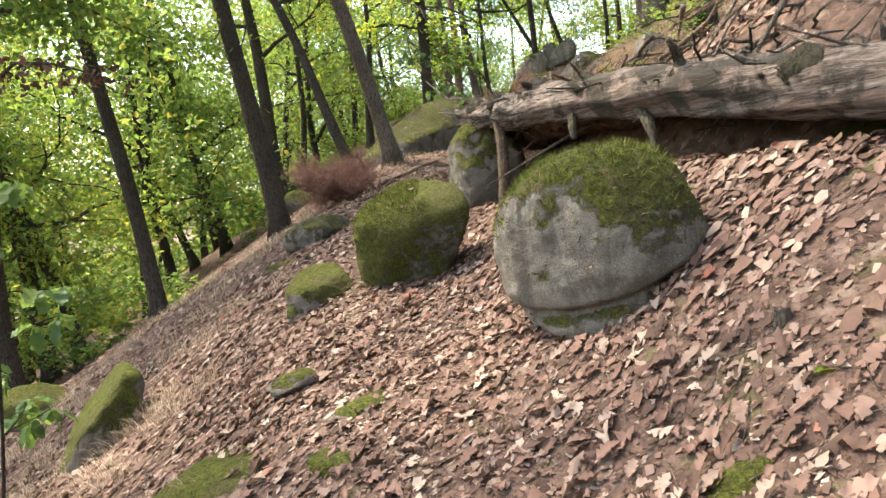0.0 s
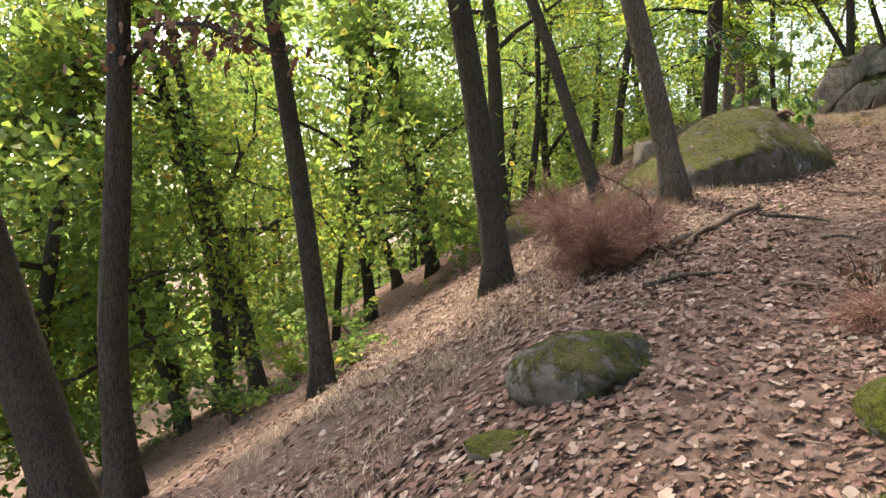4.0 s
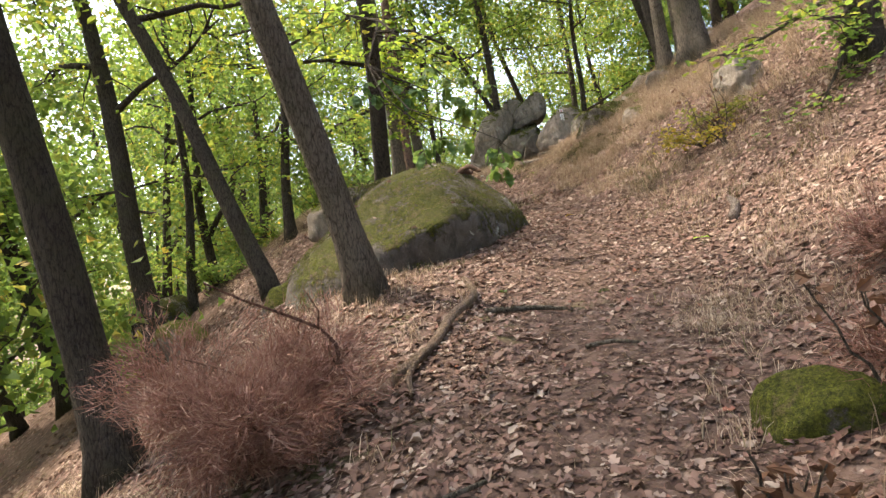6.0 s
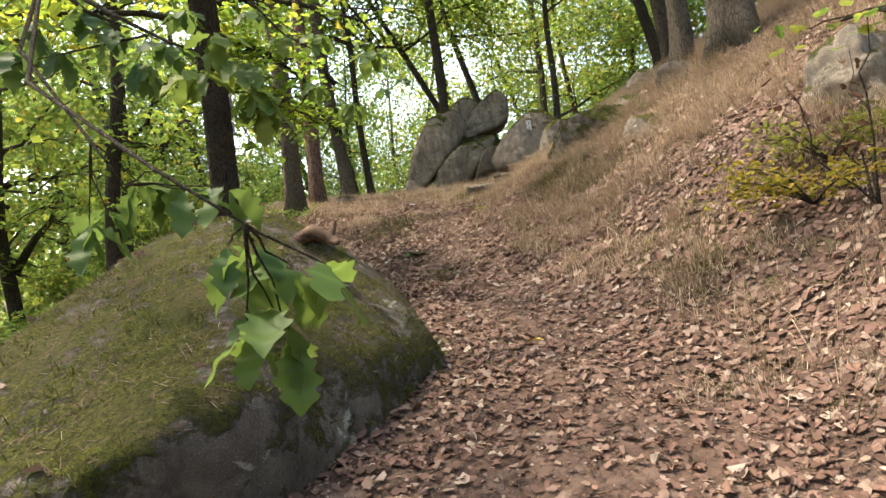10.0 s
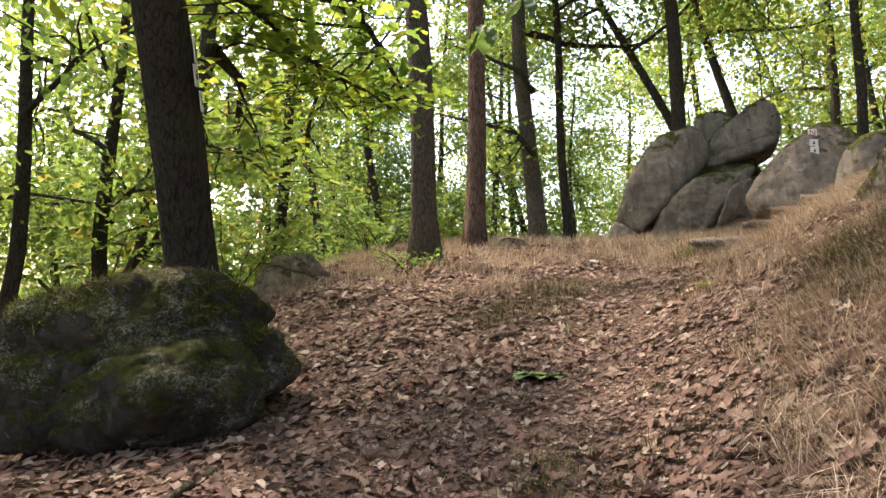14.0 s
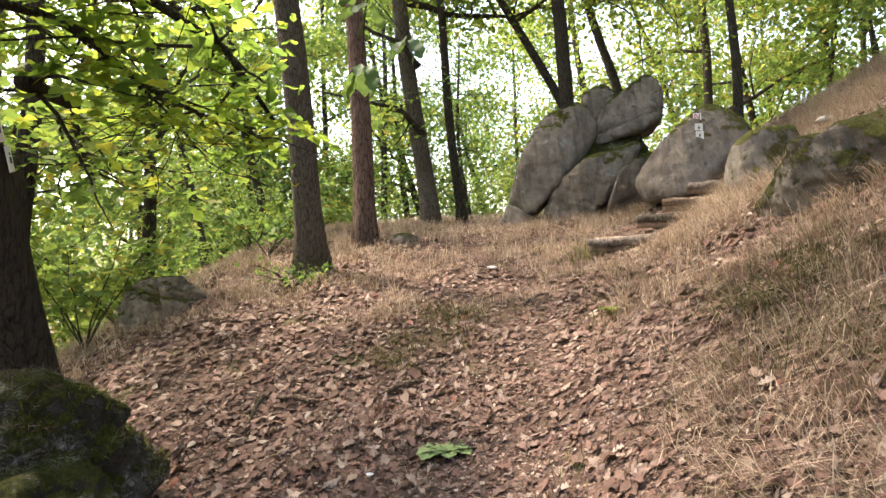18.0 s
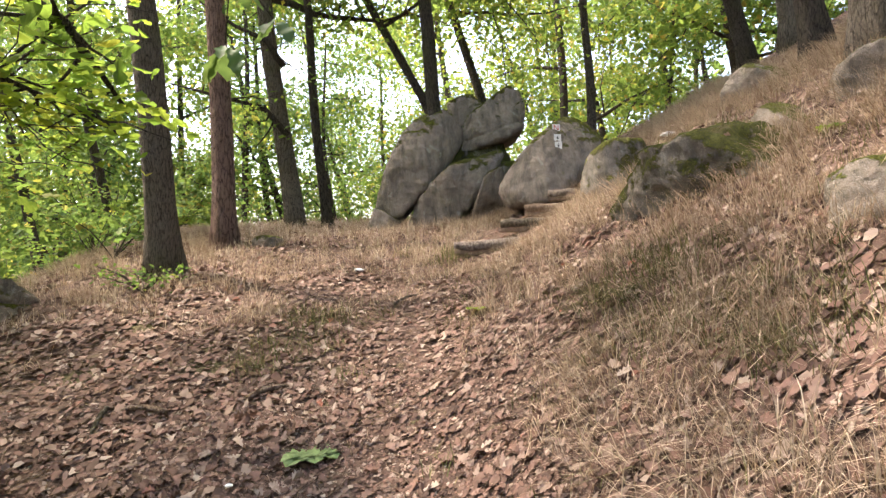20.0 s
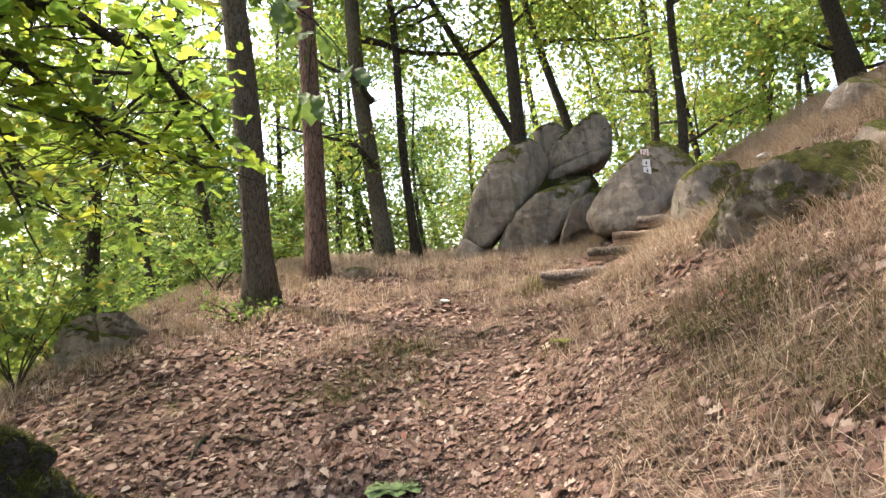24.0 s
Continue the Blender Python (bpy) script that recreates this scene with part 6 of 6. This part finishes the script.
lower = scatter(520, -6.5, -1.8, 2.5, 14, lambda x, y, u: np.clip((-u - 0.5) * 0.35, 0, 0.5), 3)
upper = scatter(260, -1.4, 2.5, 8, 16, lambda x, y, u: np.clip((u - 0.6) * 0.4, 0, 0.4), 4)
grass("dry_grass", np.concatenate([bank, crest]), 32, 0.26, 31, STRAW, "dry straw-coloured grass tufts on the bank and crest", 1.0)
grass("dry_grass", np.concatenate([lower, upper]), 26, 0.2, 32, STRAW, "dry straw-coloured grass tufts on the slope", 0.75)
pale = np.random.default_rng(52).normal(0, 1, (70, 2)) * np.array([0.25, 0.3]) + np.repeat(np.array([(-0.6, 10.8), (-0.4, 11.2)]), 35, 0)
grass("dry_grass", pale, 26, 0.14, 35, STRAW, "pale matted straw beside the path", 1.2)
GRASS_GREEN = mat_leaf("green_grass", ((0.0, rgb(0.06, 0.07, 0.02)), (0.7, rgb(0.13, 0.13, 0.045)), (1.0, rgb(0.30, 0.24, 0.12))), 0.25, 0.8)
spots = np.random.default_rng(51).normal(0, 1, (60, 2)) * np.array([0.22, 0.14]) + np.repeat(np.array([(-1.02, 18.95), (-0.85, 18.8), (-2.7, 14.1), (0.55, 20.4), (0.8, 19.7), (0.62, 20.1)]), 10, 0)
grass("green_grass", spots, 24, 0.10, 34, GRASS_GREEN, "low green moss and grass in the trodden path", 0.8)
grass("green_grass", scatter(150, -1.5, 3.6, 14, 25, lambda x, y, u: np.clip(u * 0.35, 0.05, 0.4), 5), 26, 0.16, 33, GRASS_GREEN, "faded green grass tufts on the bank", 0.7)

sedge = np.random.default_rng(53).normal(0, 1, (96, 2)) * np.array([0.16, 0.2]) + np.repeat(np.array([(0.43, 20.65), (0.65, 19.94), (-0.5, 24.0), (0.56, 20.42), (0.9, 19.3), (-1.6, 22.2), (-1.8, 21.6), (0.7, 16.5)]), 12, 0)
grass("sedge", sedge, 30, 0.24, 36, GRASS_GREEN, "grey-green sedge tufts hanging from the bank", 1.1)


# ---------------------------------------------------------------- what lies and grows on the rocks
def tops(ob, n, rng, least=0.35):
    """Random spots on the upper side of a rock, with their normals."""
    corners = np.array([c[:] for c in ob.bound_box])
    lo, hi = corners.min(0), corners.max(0)
    out, nrm = [], []
    for x, y in rng.uniform(lo[:2], hi[:2], (n, 2)):
        ok, p, m, _ = ob.ray_cast(Vector((x, y, hi[2] + 1)), Vector((0, 0, -1)))
        if ok and m.z > least:
            out.append((ob.matrix_world @ p)[:])
            nrm.append((ob.matrix_world.to_3x3() @ m)[:])
    return np.array(out), np.array(nrm)


def moss_fuzz(ob, n, seed, length=0.04):
    rng = np.random.default_rng(seed)
    p, m = tops(ob, n, rng, 0.05)
    keep = patchy(p[:, 0], p[:, 1], 2.0, seed) + 0.5 * patchy(p[:, 0], p[:, 1], 7.0, seed) > -0.05
    p, m = p[keep], m[keep]
    k = len(p)
    d = m + rng.normal(0, 0.7, (k, 3))
    d /= np.linalg.norm(d, axis=1, keepdims=True)
    side = np.cross(d, rng.normal(size=(k, 3)))
    side /= np.linalg.norm(side, axis=1, keepdims=True)
    size = length * rng.uniform(0.4, 1.5, (k, 1))
    v = np.stack([p - side * 0.0035, p + side * 0.0035, p + d * size], 1)
    tagged(new("moss_tufts", many("moss_tufts", v[0], [(0, 1, 2)], v, MOSS_BLADE)), "short green and brown moss on a granite boulder", "moss", kind="stuff")


MOSS_BLADE = mat_leaf("moss_blade", ((0.0, rgb(0.04, 0.05, 0.010)), (0.55, rgb(0.12, 0.135, 0.024)), (0.9, rgb(0.18, 0.205, 0.034)), (1.0, rgb(0.24, 0.18, 0.09))), 0.2, 0.85)
for k, (ob, n) in enumerate(((big, 14000), (mossy_slab, 9000), (dark_boulder, 9000), (face, 5000), (bank_slab, 2000), (tor_top, 2500), (tor_back, 1500))):
    moss_fuzz(ob, n, 60 + k)


def straw_on(ob, n, seed):
    """Dry needles and grass stalks lying over the moss."""
    rng = np.random.default_rng(seed)
    p, m = tops(ob, n, rng, 0.08)
    keep = patchy(p[:, 0], p[:, 1], 1.7, seed) > -0.3
    p, m = p[keep], m[keep]
    k = len(p)
    d = rng.normal(size=(k, 3))
    d -= m * (d * m).sum(1, keepdims=True)
    d /= np.linalg.norm(d, axis=1, keepdims=True)
    side = np.cross(d, m) * 0.0014
    size = rng.uniform(0.02, 0.07, (k, 1))
    lift = m * rng.uniform(0.008, 0.03, (k, 1))
    v = np.stack([p - side + lift * 0.4, p + side + lift * 0.4, p + d * size + side * 0.5 + lift, p + d * size - side * 0.5 + lift], 1)
    tagged(new("dry_needles", many("dry_needles", v[0], [(0, 1, 2, 3)], v, LITTER)), "dry needles and stalks on the mossy boulder", "litter", kind="stuff")


straw_on(big, 9000, 81)
straw_on(dark_boulder, 2000, 82)
straw_on(edge_stone, 400, 83)


def rock_litter(obs, n, seed):
    rng = np.random.default_rng(seed)
    p = np.concatenate([tops(ob, n, rng, 0.55)[0] for ob in obs])
    ob = new("fallen_leaves", leaves("fallen_leaves", p + np.array([0, 0, 0.012]), rng.uniform(0.035, 0.085, len(p)), rng, LITTER, 0.3))
    tagged(ob, "a few dry leaves lying on the mossy boulders", "leaf litter", kind="stuff")


rock_litter((big, mossy_slab, dark_boulder, bank_slab), 34, 70)
